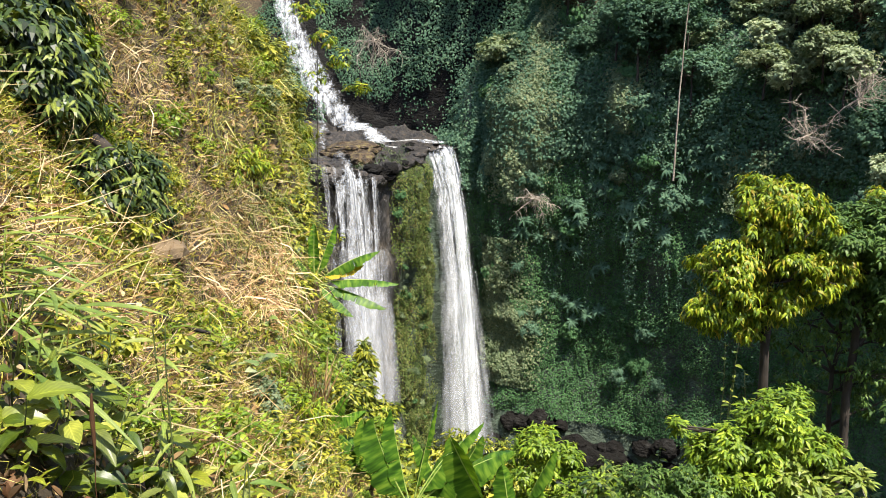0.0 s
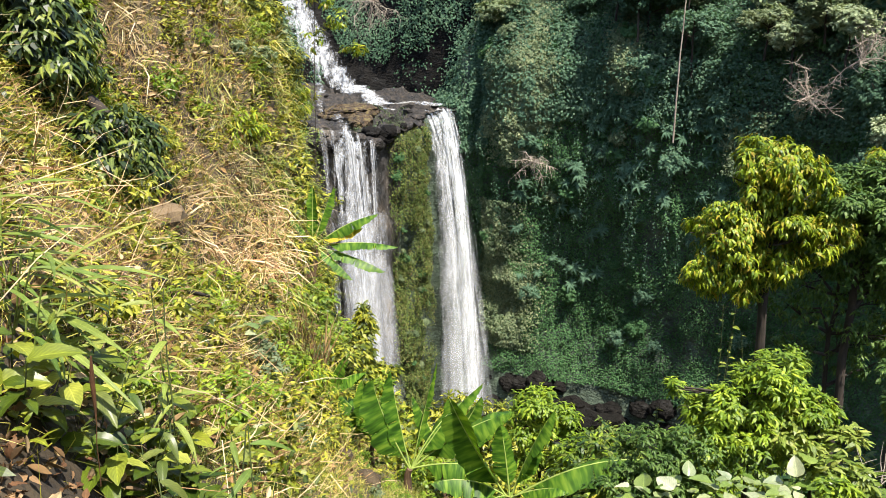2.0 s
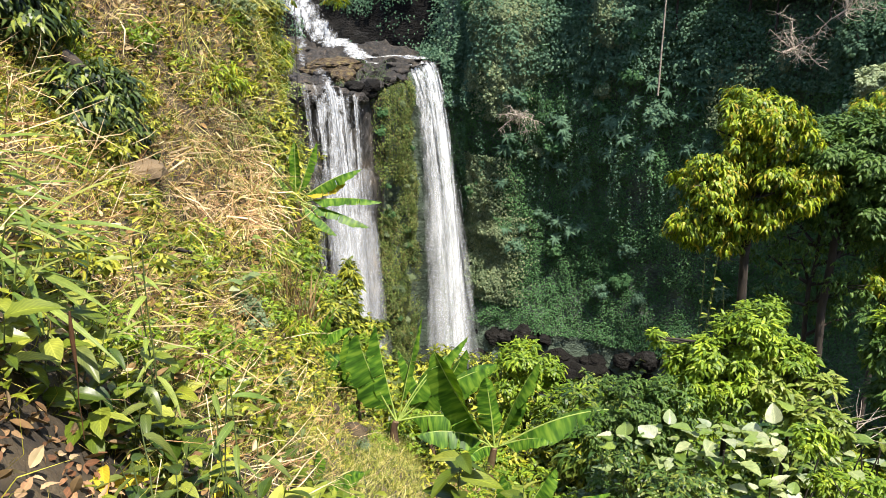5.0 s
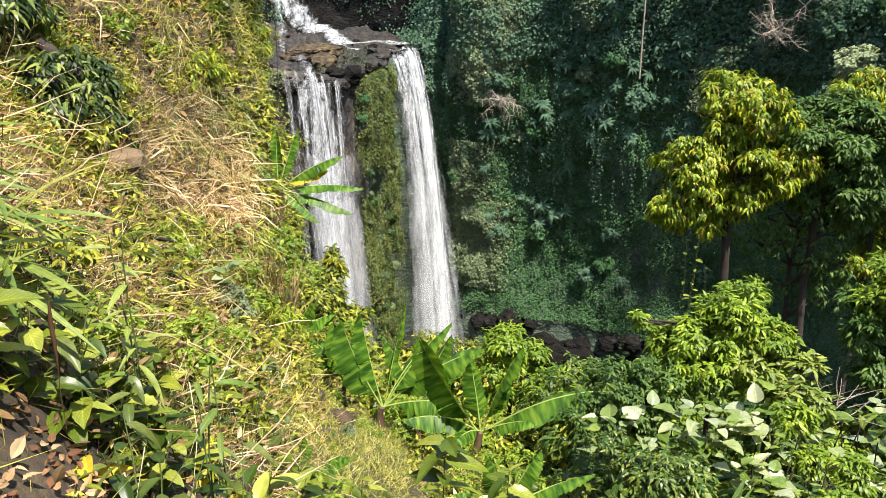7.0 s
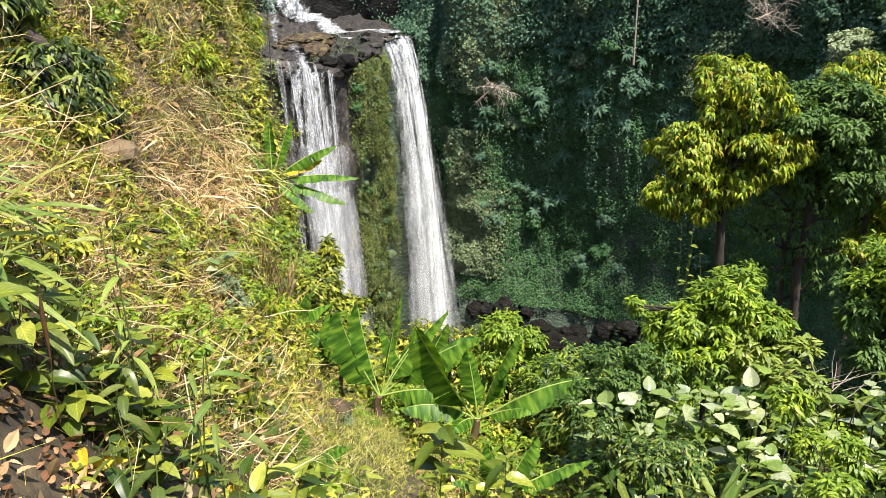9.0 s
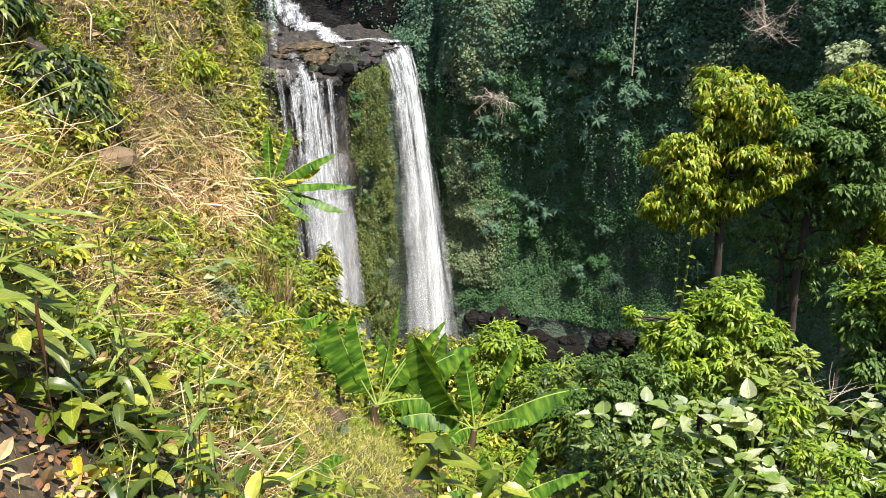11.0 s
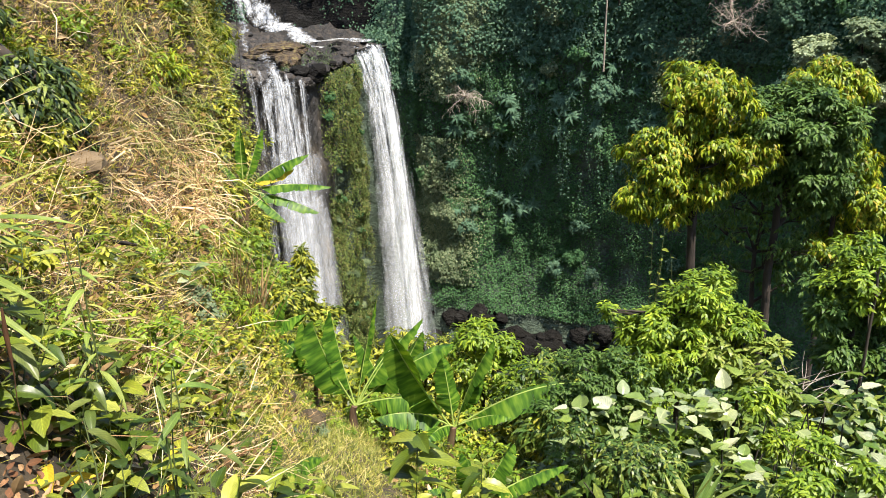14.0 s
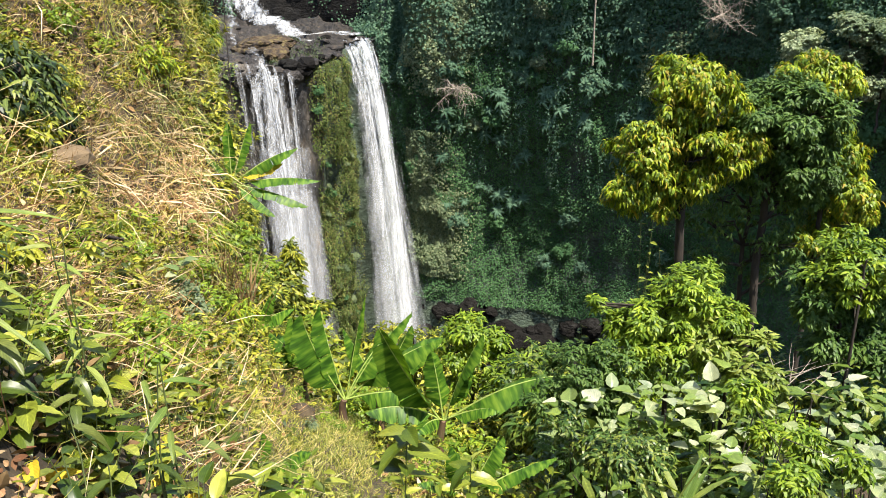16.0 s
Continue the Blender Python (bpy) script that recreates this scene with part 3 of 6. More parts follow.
S_AT = lambda x: float(np.interp(x, CX[:int(len(CX) * 0.85)], CS[:int(len(CX) * 0.85)]))
s_a, s_b = S_AT(2.5), float(CS[np.argmin(np.abs(CX - 46))])
SMALL = flat_shape(0.75)
b = Build()
cliff_leaves(b, 240000, (s_a, s_b), (-37, 4), (0.14, 0.27), 101, cover=-0.42, shape=SMALL, clump=0.4)
solo("creeper", b, CREEPER, "dense dark green creeper hanging over the cliff", "creeper", kind="stuff")
b = Build()
cliff_leaves(b, 95000, (S_AT(1.9), s_b), (-8, 32), (0.2, 0.42), 103, (0.2, 1.4), cover=-0.6, clump=0.3, shape=SMALL)
cliff_leaves(b, 16000, (S_AT(1.7), S_AT(1.7) + 6), (-12, 14), (0.18, 0.4), 104, (0.1, 1.2), cover=-0.9, clump=0.4, shape=SMALL)
r = np.random.default_rng(110)
n = 14000
s = S_AT(1.7) + r.uniform(0, 9, n)
back = r.uniform(0, 14, n)
nrm = stack(np.interp(s, CS, CN[:, 0]), np.interp(s, CS, CN[:, 1]), 0 * s)
pp = cliff_point(s, np.interp(s, CS, CT)) - nrm * back[:, None] + r.normal(0, 0.35, (n, 3)) + np.array((-0.3, -0.2, 0.4))
scatter(b, SMALL, pp, r.normal(0, 0.6, (n, 3)) + np.array((-0.4, -0.4, -0.5)), r.normal(0, 0.5, (n, 3)) + np.array((-0.4, -0.4, 0.9)), r.uniform(0.2, 0.45, n))
solo("undergrowth", b, FOREST, "dense dark undergrowth on the upper slope", "undergrowth", kind="stuff")
b = Build()
s_p0, s_p1 = S_AT(-5.2), S_AT(-5.2) + 10.5
cliff_leaves(b, 52000, (s_p0, s_p1), (-42, -8), (0.09, 0.24), 105, (0.0, 0.6), cover=-0.1, clump=0.9, shape=SMALL, hang=0.6, droop=1.0)
cliff_leaves(b, 9000, (S_AT(-24), S_AT(-10.9)), (-42, -7), (0.18, 0.4), 106, (0.0, 0.5), cover=-0.4, clump=0.6)
solo("pillar_growth", b, PILLAR, "pale green moss and herbs on the rock pillar", "moss", kind="stuff")
b = Build()
s_w = S_AT(9.0)
for ds, top, foot, wide, count in ((0.0, 12, -13, 1.1, 15000), (-3.2, 4, -10, 0.6, 4500), (2.2, -1, -9, 0.8, 4000), (10.5, 3, -5, 0.9, 4000), (-1.5, -24, -34, 1.6, 9000), (-2.5, -17, -26, 1.3, 5500), (24, -6, -12, 1.0, 2600)):
    r = np.random.default_rng(int(100 + count + ds))
    s = s_w + ds + r.normal(0, wide, count)
    z = foot + (top - foot) * r.random(count)
    bush = 1.2 * np.maximum(fbm(stack(s * 0.8, z * 0.5, 1), 3, 77) + 0.25, 0)
    pp = cliff_point(s, z, 0.9 + bush * r.random(count) ** 0.4)
    scatter(b, SMALL, pp, r.normal(0, 0.6, (count, 3)) + np.array((-0.1, -0.5, -0.8)), r.normal(0, 0.5, (count, 3)) + np.array((0.1, -0.6, 0.9)), r.uniform(0.15, 0.36, count))
solo("hanging_growth", b, PALE, "pale green trailing plants hanging from the cliff brow", "hanging plants", kind="stuff")

# strands hanging from the brow
b = Build()
r = np.random.default_rng(55)
n, per = 420, 34
s = r.uniform(s_a, s_b - 8, n)
top, length = r.uniform(-20, 10, n), r.uniform(3, 9, n)
z = top[:, None] - length[:, None] * np.linspace(0, 1, per)[None]
pp = cliff_point(np.repeat(s[:, None], per, 1) + r.normal(0, 0.1, (n, per)), z, 1.1) * np.array((1, 1, 0))
brow_xy = cliff_point(s, top, 1.3)
pp[..., :2] = brow_xy[:, None, :2] * 0.65 + pp[..., :2] * 0.35
pp[..., 2] = z
pp = pp.reshape(-1, 3) + r.normal(0, 0.12, (n * per, 3))
scatter(b, SMALL, pp, r.normal(0, 0.4, (n * per, 3)) + np.array((0, -0.3, -0.8)), r.normal(0, 0.4, (n * per, 3)) + np.array((0, -1, 0.5)), r.uniform(0.1, 0.27, n * per))
solo("vines", b, FOREST, "leafy vines hanging down the cliff in strands", "vines", kind="stuff")

# growth on the wall above the shelf
b = Build()
r = np.random.default_rng(57)
n = 80000
u, z = r.random(n), r.uniform(-8, 26, n)
x = -42 + 50 * u
m = fbm(stack(x * 0.25, z * 0.25, 2), 3, 58) + 0.03 * (z - 2) + np.where(x > -8, 0.02, 0.0) + r.normal(0, 0.1, n)
near_water = np.abs(x - np.interp(z, [-6, -2.3, 2.7, 10, 16], [-11.8, -14.8, -18, -21, -23.5])) < 2.0
ok = (m > np.where((x > -19) & (x < 0.5) & (z < 9), -0.03, -0.16)) & ~near_water
pp = upper_wall(u[ok], z[ok], r.uniform(0.1, 1.0, ok.sum()))
scatter(b, SMALL, pp, r.normal(0, 0.6, (ok.sum(), 3)) + np.array((0, -0.6, -0.7)), r.normal(0, 0.4, (ok.sum(), 3)) + np.array((0, -0.6, 0.9)), r.uniform(0.18, 0.4, ok.sum()))
solo("ledge_growth", b, FOREST, "shrubs and ferns on the wall above the shelf", "undergrowth", kind="stuff")
b = Build()
n = 6000
x, y = r.uniform(-16, -3.5, n), r.uniform(74, 92, n)
ok = (fbm(stack(x * 0.5, y * 0.4, 0), 3, 59) > 0.12) & (y > np.interp(x, CLIFF_X[:14], CLIFF_Y[:14]))
x, y = x[ok], y[ok]
scatter(b, blade_shape(0.12, 0.4), stack(x, y, shelf_z(x, y)), r.normal(0, 0.5, (len(x), 3)) + np.array((0, -0.3, 0.9)), r.normal(0, 1, (len(x), 3)), r.uniform(0.25, 0.6, len(x)))
solo("shelf_grass", b, PALE, "dry yellowish grass tufts on the rock shelf", "grass", kind="stuff")

# ---- the near hillside ----
def hill_spots(n, x_range, y_range, seed, power=1.0):
    r = np.random.default_rng(seed)
    m = n * 5
    x, y = r.uniform(*x_range, m), r.uniform(*y_range, m)
    keep = r.random(m) < (y_range[0] / y) ** power
    inside = (x > -0.66 * y - 1.2) & (x < 0.62 * y + 1.0) & (np.hypot(x, y) > 1.5) & (np.hypot(x + 1.08, y - 2.12) > 0.14)
    ok = keep & inside
    x, y = x[ok][:n], y[ok][:n]
    return x, y, ground_z(x, y), r


def hill_normal(x, y):
    e = 0.15
    return unit(stack(ground_z(x - e, y) - ground_z(x + e, y), ground_z(x, y - e) - ground_z(x, y + e), 2 * e))


# dry patches are where the noise is high
def dryness(x, y):
    patch = np.exp(-((x + 2.95) / 0.62) ** 2 - ((y - 11.0) / 1.9) ** 2)
    patch = patch + 0.45 * np.exp(-((x + 4.7) / 0.6) ** 2 - ((y - 12.2) / 1.3) ** 2)
    return 0.9 * patch + 0.5 * fbm(stack(x * 0.5, y * 0.5, 1), 3, 81)


def trail(x, y):
    """The trodden strip of short grass down the middle."""
    return smooth(1 - np.abs(x + 0.05 * y + 0.1) / 1.1) * smooth((y - 3) / 2)


b = Build()
x, y, z, r = hill_spots(150000, (-14, 9), (1.7, 26), 201, 0.6)
ok = r.random(len(x)) < 0.3 + 0.7 * smooth((y - 2.5) / 4)
x, y, z = x[ok], y[ok], z[ok]
nn = hill_normal(x, y)
short = 1 - 0.55 * trail(x, y)
along = nn * 0.8 + np.array((0.15, -0.1, 0.5)) + r.normal(0, 0.5, (len(x), 3))
scatter(b, blade_shape(0.04, 0.7), stack(x, y, z - 0.02), along, r.normal(0, 1, (len(x), 3)) + nn, r.uniform(0.06, 0.2, len(x)) * (1 + 0.03 * y) * short, 0.6 + 0.04 * y)
solo("grass", b, GRASS, "yellow-green grass covering the steep hillside", "grass", kind="stuff")
b = Build()
x, y, z, r = hill_spots(46000, (-1.7, 1.7), (3.0, 12), 202, 0.5)
nn = hill_normal(x, y)
scatter(b, blade_shape(0.06, 0.5), stack(x, y, z - 0.01), nn * 0.5 + np.array((0, 0, 0.4)) + r.normal(0, 0.7, (len(x), 3)), r.normal(0, 1, (len(x), 3)) + nn, r.uniform(0.04, 0.15, len(x)) * (0.6 + 0.8 * np.clip(fbm(stack(x * 3, y * 3, 0), 2, 85) + 0.4, 0, 1.2)), 1.0)
solo("turf", b, TURF, "short trodden grass on the trail strip", "grass", kind="stuff")

b = Build()
x, y, z, r = hill_spots(80000, (-14, -0.4), (3.4, 22), 203, 0.3)
ok = (dryness(x, y) + r.normal(0, 0.12, len(x)) > 0.06) & (x < -0.2 * y)
x, y, z = x[ok], y[ok], z[ok]
nn = hill_normal(x, y)
along = stack(0.45, -0.3, -0.3) + nn * 0.35 + r.normal(0, 0.75, (len(x), 3))
scatter(b, blade_shape(0.02, 0.25), stack(x, y, z + 0.04), along, nn + r.normal(0, 0.4, (len(x), 3)), 0.1 + 0.34 * r.random(len(x)) ** 1.5, 1.05)
solo("straw", b, STRAW, "dry yellow straw lying down the slope", "straw", kind="stuff")

b = Build()
x, y, z, r = hill_spots(6500, (-6, -1.9), (9.5, 21), 207, 0.0)
ok = (fbm(stack(x, y, 0), 2, 83) > -0.05) & (x > -0.3 * y)
x, y, z = x[ok], y[ok], z[ok]
along = np.array((0.45, -0.35, 0.6)) + r.normal(0, 0.5, (len(x), 3))
scatter(b, blade_shape(0.022, 0.9), stack(x, y, z), along, np.array((-0.3, 0.2, 0.9)) + r.normal(0, 0.3, (len(x), 3)), 0.22 + 0.5 * r.random(len(x)) ** 1.5, 1.2)
solo("tall_grass", b, REEDY, "tall arching reed grass along the hill edge", "grass", kind="stuff")


# broken dry stalks heaped on the bare patch, and single ones among the weeds
b = Build()
x, y, z, r = hill_spots(9000, (-5.2, -1.7), (7.5, 15), 213, 0.0)
ok = (dryness(x, y) + r.normal(0, 0.1, len(x)) > 0.4) & (fbm(stack(x * 1.6, y * 1.6, 5), 3, 215) > -0.05)
x, y, z = x[ok], y[ok], z[ok]
nn = hill_normal(x, y)
lie = np.where(r.random(len(x))[:, None] < 0.75, np.array((0.75, -0.25, -0.35)), np.array((0.15, -0.1, 0.9)))
scatter(b, blade_shape(0.034, 0.5), stack(x, y, z) + nn * r.uniform(0.02, 0.28, len(x))[:, None], lie + nn * 0.1 + r.normal(0, 0.42, (len(x), 3)), nn + r.normal(0, 0.4, (len(x), 3)), 0.18 + 0.55 * r.random(len(x)) ** 2, 1.0)
x, y, z, r = hill_spots(1100, (-6, -0.5), (2.2, 9), 214, 0.4)
ok = r.random(len(x)) > 1.2 * trail(x, y)
x, y, z = x[ok], y[ok], z[ok]
nn = hill_normal(x, y)
scatter(b, blade_shape(0.012, 0.2), stack(x, y, z) + nn * r.uniform(0.05, 0.3, len(x))[:, None], np.array((0.5, -0.2, -0.1)) + r.normal(0, 0.6, (len(x), 3)), nn + r.normal(0, 0.5, (len(x), 3)), r.uniform(0.2, 0.6, len(x)), 0.5 + 0.1 * y)
solo("dry_stalks", b, STRAW, "tan broken dry stalks heaped on the slope", "dry stalks", kind="stuff")

# brown leaf litter and slope growth further down
b = Build()
x, y, z, r = hill_spots(15000, (-14, 3), (1.7, 16), 209, 0.6)
ok = r.random(len(x)) > 1.3 * trail(x, y)
x, y, z = x[ok], y[ok], z[ok]
nn = hill_normal(x, y)
scatter(b, oval_shape(0.5, -0.25, 0.14), stack(x, y, z + r.uniform(0.0, 0.1, len(x))), r.normal(0, 1, (len(x), 3)) + np.array((0.3, 0, -0.3)), nn + r.normal(0, 0.5, (len(x), 3)), r.uniform(0.025, 0.065, len(x)) + 0.006 * y)
solo("leaf_litter", b, LITTER, "brown fallen leaves between the weeds", "leaf litter", kind="stuff")
b = Build()
r = np.random.default_rng(211)
n = 36000
y = 12 + 52 * r.random(n) ** 1.3
x = r.uniform(-8, 14, n) * (0.5 + y / 60)
z = ground_z(x, y)
ok = z < -5.5
x, y, z = x[ok], y[ok], z[ok]
lump = np.maximum(fbm(stack(x * 0.5, y * 0.5, 0), 3, 89) + 0.3, 0) * 1.8
scatter(b, flat_shape(0.6), stack(x, y, z + lump * r.random(len(x))), r.normal(0, 0.7, (len(x), 3)) + np.array((0, -0.3, 0)), r.normal(0, 0.5, (len(x), 3)) + np.array((0, 0, 1)), r.uniform(0.12, 0.25, len(x)) * (0.6 + y / 40))
solo("slope_growth", b, WEED, "green scrub covering the slope down to the pool", "scrub", kind="stuff")


def stalks(b, x, y, z, r, height, leaf, per, shape, lean=(0.1, -0.05, 1.0), spread=0.3, grow=0.0):
    """Leafy stems: leaves set along each one, larger below."""
    n = len(x)
    base = stack(x, y, z)
    d = unit(np.array(lean) + r.normal(0, spread, (n, 3)))
    h = r.uniform(*height, n)
    t = (np.arange(per) + 0.6) / per
    p = base[:, None] + d[:, None] * (h[:, None] * t[None])[..., None]
    a = r.uniform(0, 6.28, n)[:, None] + np.arange(per)[None] * 2.4
    out = stack(np.cos(a), np.sin(a), 0.25 + 0 * a) + r.normal(0, 0.4, (n, per, 3))
    up = stack(0 * a, 0 * a, 1 + 0 * a) + r.normal(0, 0.5, (n, per, 3))
    s = (r.uniform(*leaf, (n, per)) + grow * y[:, None]) * (1.15 - 0.5 * t[None])
    scatter(b, shape, p.reshape(-1, 3), out.reshape(-1, 3), up.reshape(-1, 3), s.ravel())
    scatter(b, blade_shape(0.02, 0.0), base, d, r.normal(0, 1, (n, 3)), h, 0.6)


b = Build()
x, y, z, r = hill_spots(17000, (-14, 9), (1.8, 26), 205, 0.45)
ok = (dryness(x, y) + r.normal(0, 0.1, len(x)) < 0.16) & (r.random(len(x)) > 1.15 * trail(x, y)) & (fbm(stack(x * 1.3, y * 1.1, 0), 3, 87) > -0.12)
stalks(b, x[ok], y[ok], z[ok], r, (0.08, 0.42), (0.035, 0.09), 9, leaf_shape(0.42, 0.2, 0.06), grow=0.0055)
solo("weeds", b, WEED, "leafy bright green weeds on the hillside", "weeds", kind="stuff")


# ---- trees and shrubs ----
def bent(a, c, r, amount=0.08, n=7):
    a, c = np.asarray(a, float), np.asarray(c, float)
    t = np.linspace(0, 1, n)[:, None]
    p = a + (c - a) * t
    d = np.linalg.norm(c - a)
    w = np.cumsum(r.normal(0, amount * d / n, (n, 3)), 0)
    return p + w * np.sin(np.pi * t)


def crown_leaves(b, lumps, per_lump, whorl, leaf, shape, r, droop=0.5, depth=0.45):
    """Each lump of the crown carries sprays, and each spray whorls of leaves, thickest outside."""
    first = lumps[0][1]
    for c, rad in lumps:
        c, rad = np.array(c), np.array(rad)
        share = rad[0] * rad[1] / (first[0] * first[1])
        m = max(5, int(16 * share ** 0.5))
        sprays = c + unit(r.normal(0, 1, (m, 3)) + np.array((0, 0, 0.3))) * rad * r.uniform(0.55, 1.0, (m, 1))
        n = int(per_lump * share) + 6
        k = r.integers(0, m, n)
        d = unit(r.normal(0, 1, (n, 3)) + np.array((0, 0, 0.35)))
        p = sprays[k] + d * rad * 0.42 * (1 - depth * r.random((n, 1)) ** 2)
        d = unit(d + unit(sprays[k] - c))
        a = r.uniform(0, 6.28, (n, whorl))
        side = stack(np.cos(a), np.sin(a), 0 * a)
        out = d[:, None] * 0.6 + side * 0.8 + np.array((0, 0, -droop)) + r.normal(0, 0.25, (n, whorl, 3))
        up = d[:, None] + np.array((0, 0, 1.0)) + r.normal(0, 0.3, (n, whorl, 3))
        pp = np.repeat(p[:, None], whorl, 1) + r.normal(0, 0.15 * leaf[1], (n, whorl, 3))
        scatter(b, shape, pp.reshape(-1, 3), out.reshape(-1, 3), up.reshape(-1, 3), r.uniform(*leaf, n * whorl))


def tree(name, base, trunk, lumps, leaves, bark, label, seed, category="tree", per_lump=140, whorl=7, leaf=(0.1, 0.2), shape=None, radius=0.12, droop=0.5, group=""):
    """lumps and the trunk's points are relative to the base."""
    r = np.random.default_rng(seed)
    ob = thing(name, base, label, category, group)
    trunk = np.asarray(trunk, float)
    b = Build()
    tt = np.linspace(0, len(trunk) - 1, 14)
    pts = stack(*[np.interp(tt, np.arange(len(trunk)), trunk[:, k]) for k in range(3)])
    pts[1:-1] += r.normal(0, radius * 0.25, (12, 3))
    tube(b, pts, np.linspace(radius, radius * 0.4, 14), 9)
    part("trunk", b, bark, ob, shade_smooth=True)
    for c, rad in lumps:
        k = int(np.clip(np.argmin(np.linalg.norm(pts - (np.array(c) - (0, 0, rad[2] * 0.6)), axis=1)), 3, 13))
        b = Build()
        tube(b, bent(pts[k], c, r), np.linspace(radius * 0.5, radius * 0.15, 7), 6)
        for _ in range(0 if group else 5):
            d = unit(r.normal(0, 1, 3) + np.array((0, 0, 0.3)))
            tube(b, bent(pts[k] + (np.array(c) - pts[k]) * r.uniform(0.5, 1), np.array(c) + d * np.array(rad) * 0.9, r, 0.1, 5), np.linspace(radius * 0.18, radius * 0.05, 5), 4)
        part("limb", b, bark, ob, shade_smooth=True)
    b = Build()
    crown_leaves(b, lumps, per_lump, whorl, leaf, shape or leaf_shape(0.36, 0.25, 0.06), r, droop)
    part("crown", b, leaves, ob)
    return ob


LONG = leaf_shape(0.35, 0.4, 0.08)



def lifted(lumps, z):
    """Lumps given at true heights, set down on a base at height z."""
    return [((x, y, h - z), rad) for (x, y, h), rad in lumps]


def grown(name, at, lumps, leaves, label, seed, top=None, **kw):
    """A tree or shrub rooted in the ground at (x, y); its lumps lie at true heights, sideways from its foot, or, as (x, z, radius), at their own x."""
    r = np.random.default_rng(seed + 7)
    z = float(ground_z(*at)) - 0.05
    lumps = lifted([((c[0] - at[0], r.normal(0, 0.25), c[1]), (c[2] * 1.35, c[2] * 1.25, c[2] * 1.15)) for c in lumps] if isinstance(lumps[0][1], float) else lumps, z)
    low = min(c[2] for c, _ in lumps)
    high = (max(c[2] for c, _ in lumps) if top is None else top - z)
    cx = float(np.mean([c[0] for c, _ in lumps])) * 0.5
    return tree(name, (*at, z), [(0, 0, 0), (0.1 * cx, 0, low * 0.5), (cx * 0.6, 0, low), (cx, 0, high)], lumps, leaves, BARK, label, seed, **kw)


grown("tree", (6.0, 14.2), [(5.95, -0.95, 0.5), (5.64, -1.11, 0.36), (6.24, -0.91, 0.36), (6.36, -0.69, 0.23), (6.01, -0.59, 0.24), (5.64, -0.66, 0.18), (5.59, -1.51, 0.33), (6.11, -1.41, 0.36), (5.18, -1.93, 0.42), (4.86, -2.00, 0.24), (4.87, -2.72, 0.31),
      (5.50, -1.91, 0.36), (5.24, -2.49, 0.43), (5.91, -2.52, 0.39), (6.19, -2.00, 0.36), (5.69, -2.88, 0.29), (5.03, -2.91, 0.25), (6.17, -2.84, 0.27), (6.87, -1.97, 0.27), (7.33, -2.02, 0.24), (6.61, -2.32, 0.27), (6.59, -1.49, 0.3)],
      MANGO, "tall tree with drooping yellow-green young leaves", 301, per_lump=330, whorl=9, leaf=(0.09, 0.17), shape=LONG, radius=0.13, droop=0.85)
grown("tree", (9.2, 15.0), [(8.87, -0.87, 0.38), (9.23, -1.00, 0.33), (8.51, -0.77, 0.23), (9.49, -0.92, 0.2), (9.23, -1.39, 0.26), (9.37, -1.89, 0.25), (9.47, -2.53, 0.38), (9.83, -2.74, 0.33), (10.11, -2.88, 0.2), (9.70, -3.19, 0.34), (10.11, -3.67, 0.21), (9.59, -3.78, 0.25), (9.21, -3.42, 0.3), (9.43, -4.04, 0.23), (9.29, -4.45, 0.2), (8.98, -4.15, 0.23)],
      MANGO, "leaning tree with yellow-green leaves along its outer branches", 305, per_lump=230, whorl=9, leaf=(0.09, 0.17), shape=LONG, radius=0.09, droop=0.85)
grown("tree", (7.9, 14.8), [(8.21, -1.65, 0.56), (7.68, -1.33, 0.38), (8.22, -1.23, 0.41), (8.73, -1.55, 0.43), (7.30, -1.31, 0.31), (7.16, -1.66, 0.31), (8.14, -2.07, 0.43), (8.72, -2.10, 0.46), (7.74, -1.87, 0.37), (8.34, -2.58, 0.36), (8.91, -2.55, 0.4), (8.72, -3.05, 0.37), (9.17, -3.01, 0.31), (7.84, -2.69, 0.37)],
      DEEP, "dense dark green tree with glossy leaves", 302, per_lump=420, whorl=8, leaf=(0.08, 0.17), radius=0.12)
grown("tree", (7.8, 15.2), [(7.47, -3.07, 0.48), (8.08, -3.23, 0.44), (8.74, -3.67, 0.48), (7.62, -3.81, 0.44), (8.4, -4.2, 0.48), (7.09, -3.85, 0.32), (7.97, -4.59, 0.41), (8.91, -4.44, 0.38), (7.17, -3.32, 0.38), (7.02, -4.54, 0.25), (8.63, -4.92, 0.38)],
      DEEP, "thin shaded tree draped with climbing vines", 312, per_lump=80, whorl=6, leaf=(0.07, 0.15), radius=0.08, droop=0.9)
grown("shrub", (3.2, 7.5), [(3.36, -2.15, 0.29), (3.26, -1.83, 0.2), (3.54, -1.81, 0.19), (3.75, -2.07, 0.17), (3.00, -2.05, 0.22), (2.85, -2.25, 0.21), (2.60, -2.14, 0.11), (2.46, -1.99, 0.05), (2.39, -1.89, 0.05), (2.76, -2.50, 0.24), (3.13, -2.50, 0.27), (3.60, -2.44, 0.2)],
      FRESH, "bushy shrub with fresh light green pointed leaves", 303, category="shrub", per_lump=320, whorl=7, leaf=(0.05, 0.11), radius=0.04, droop=0.45)
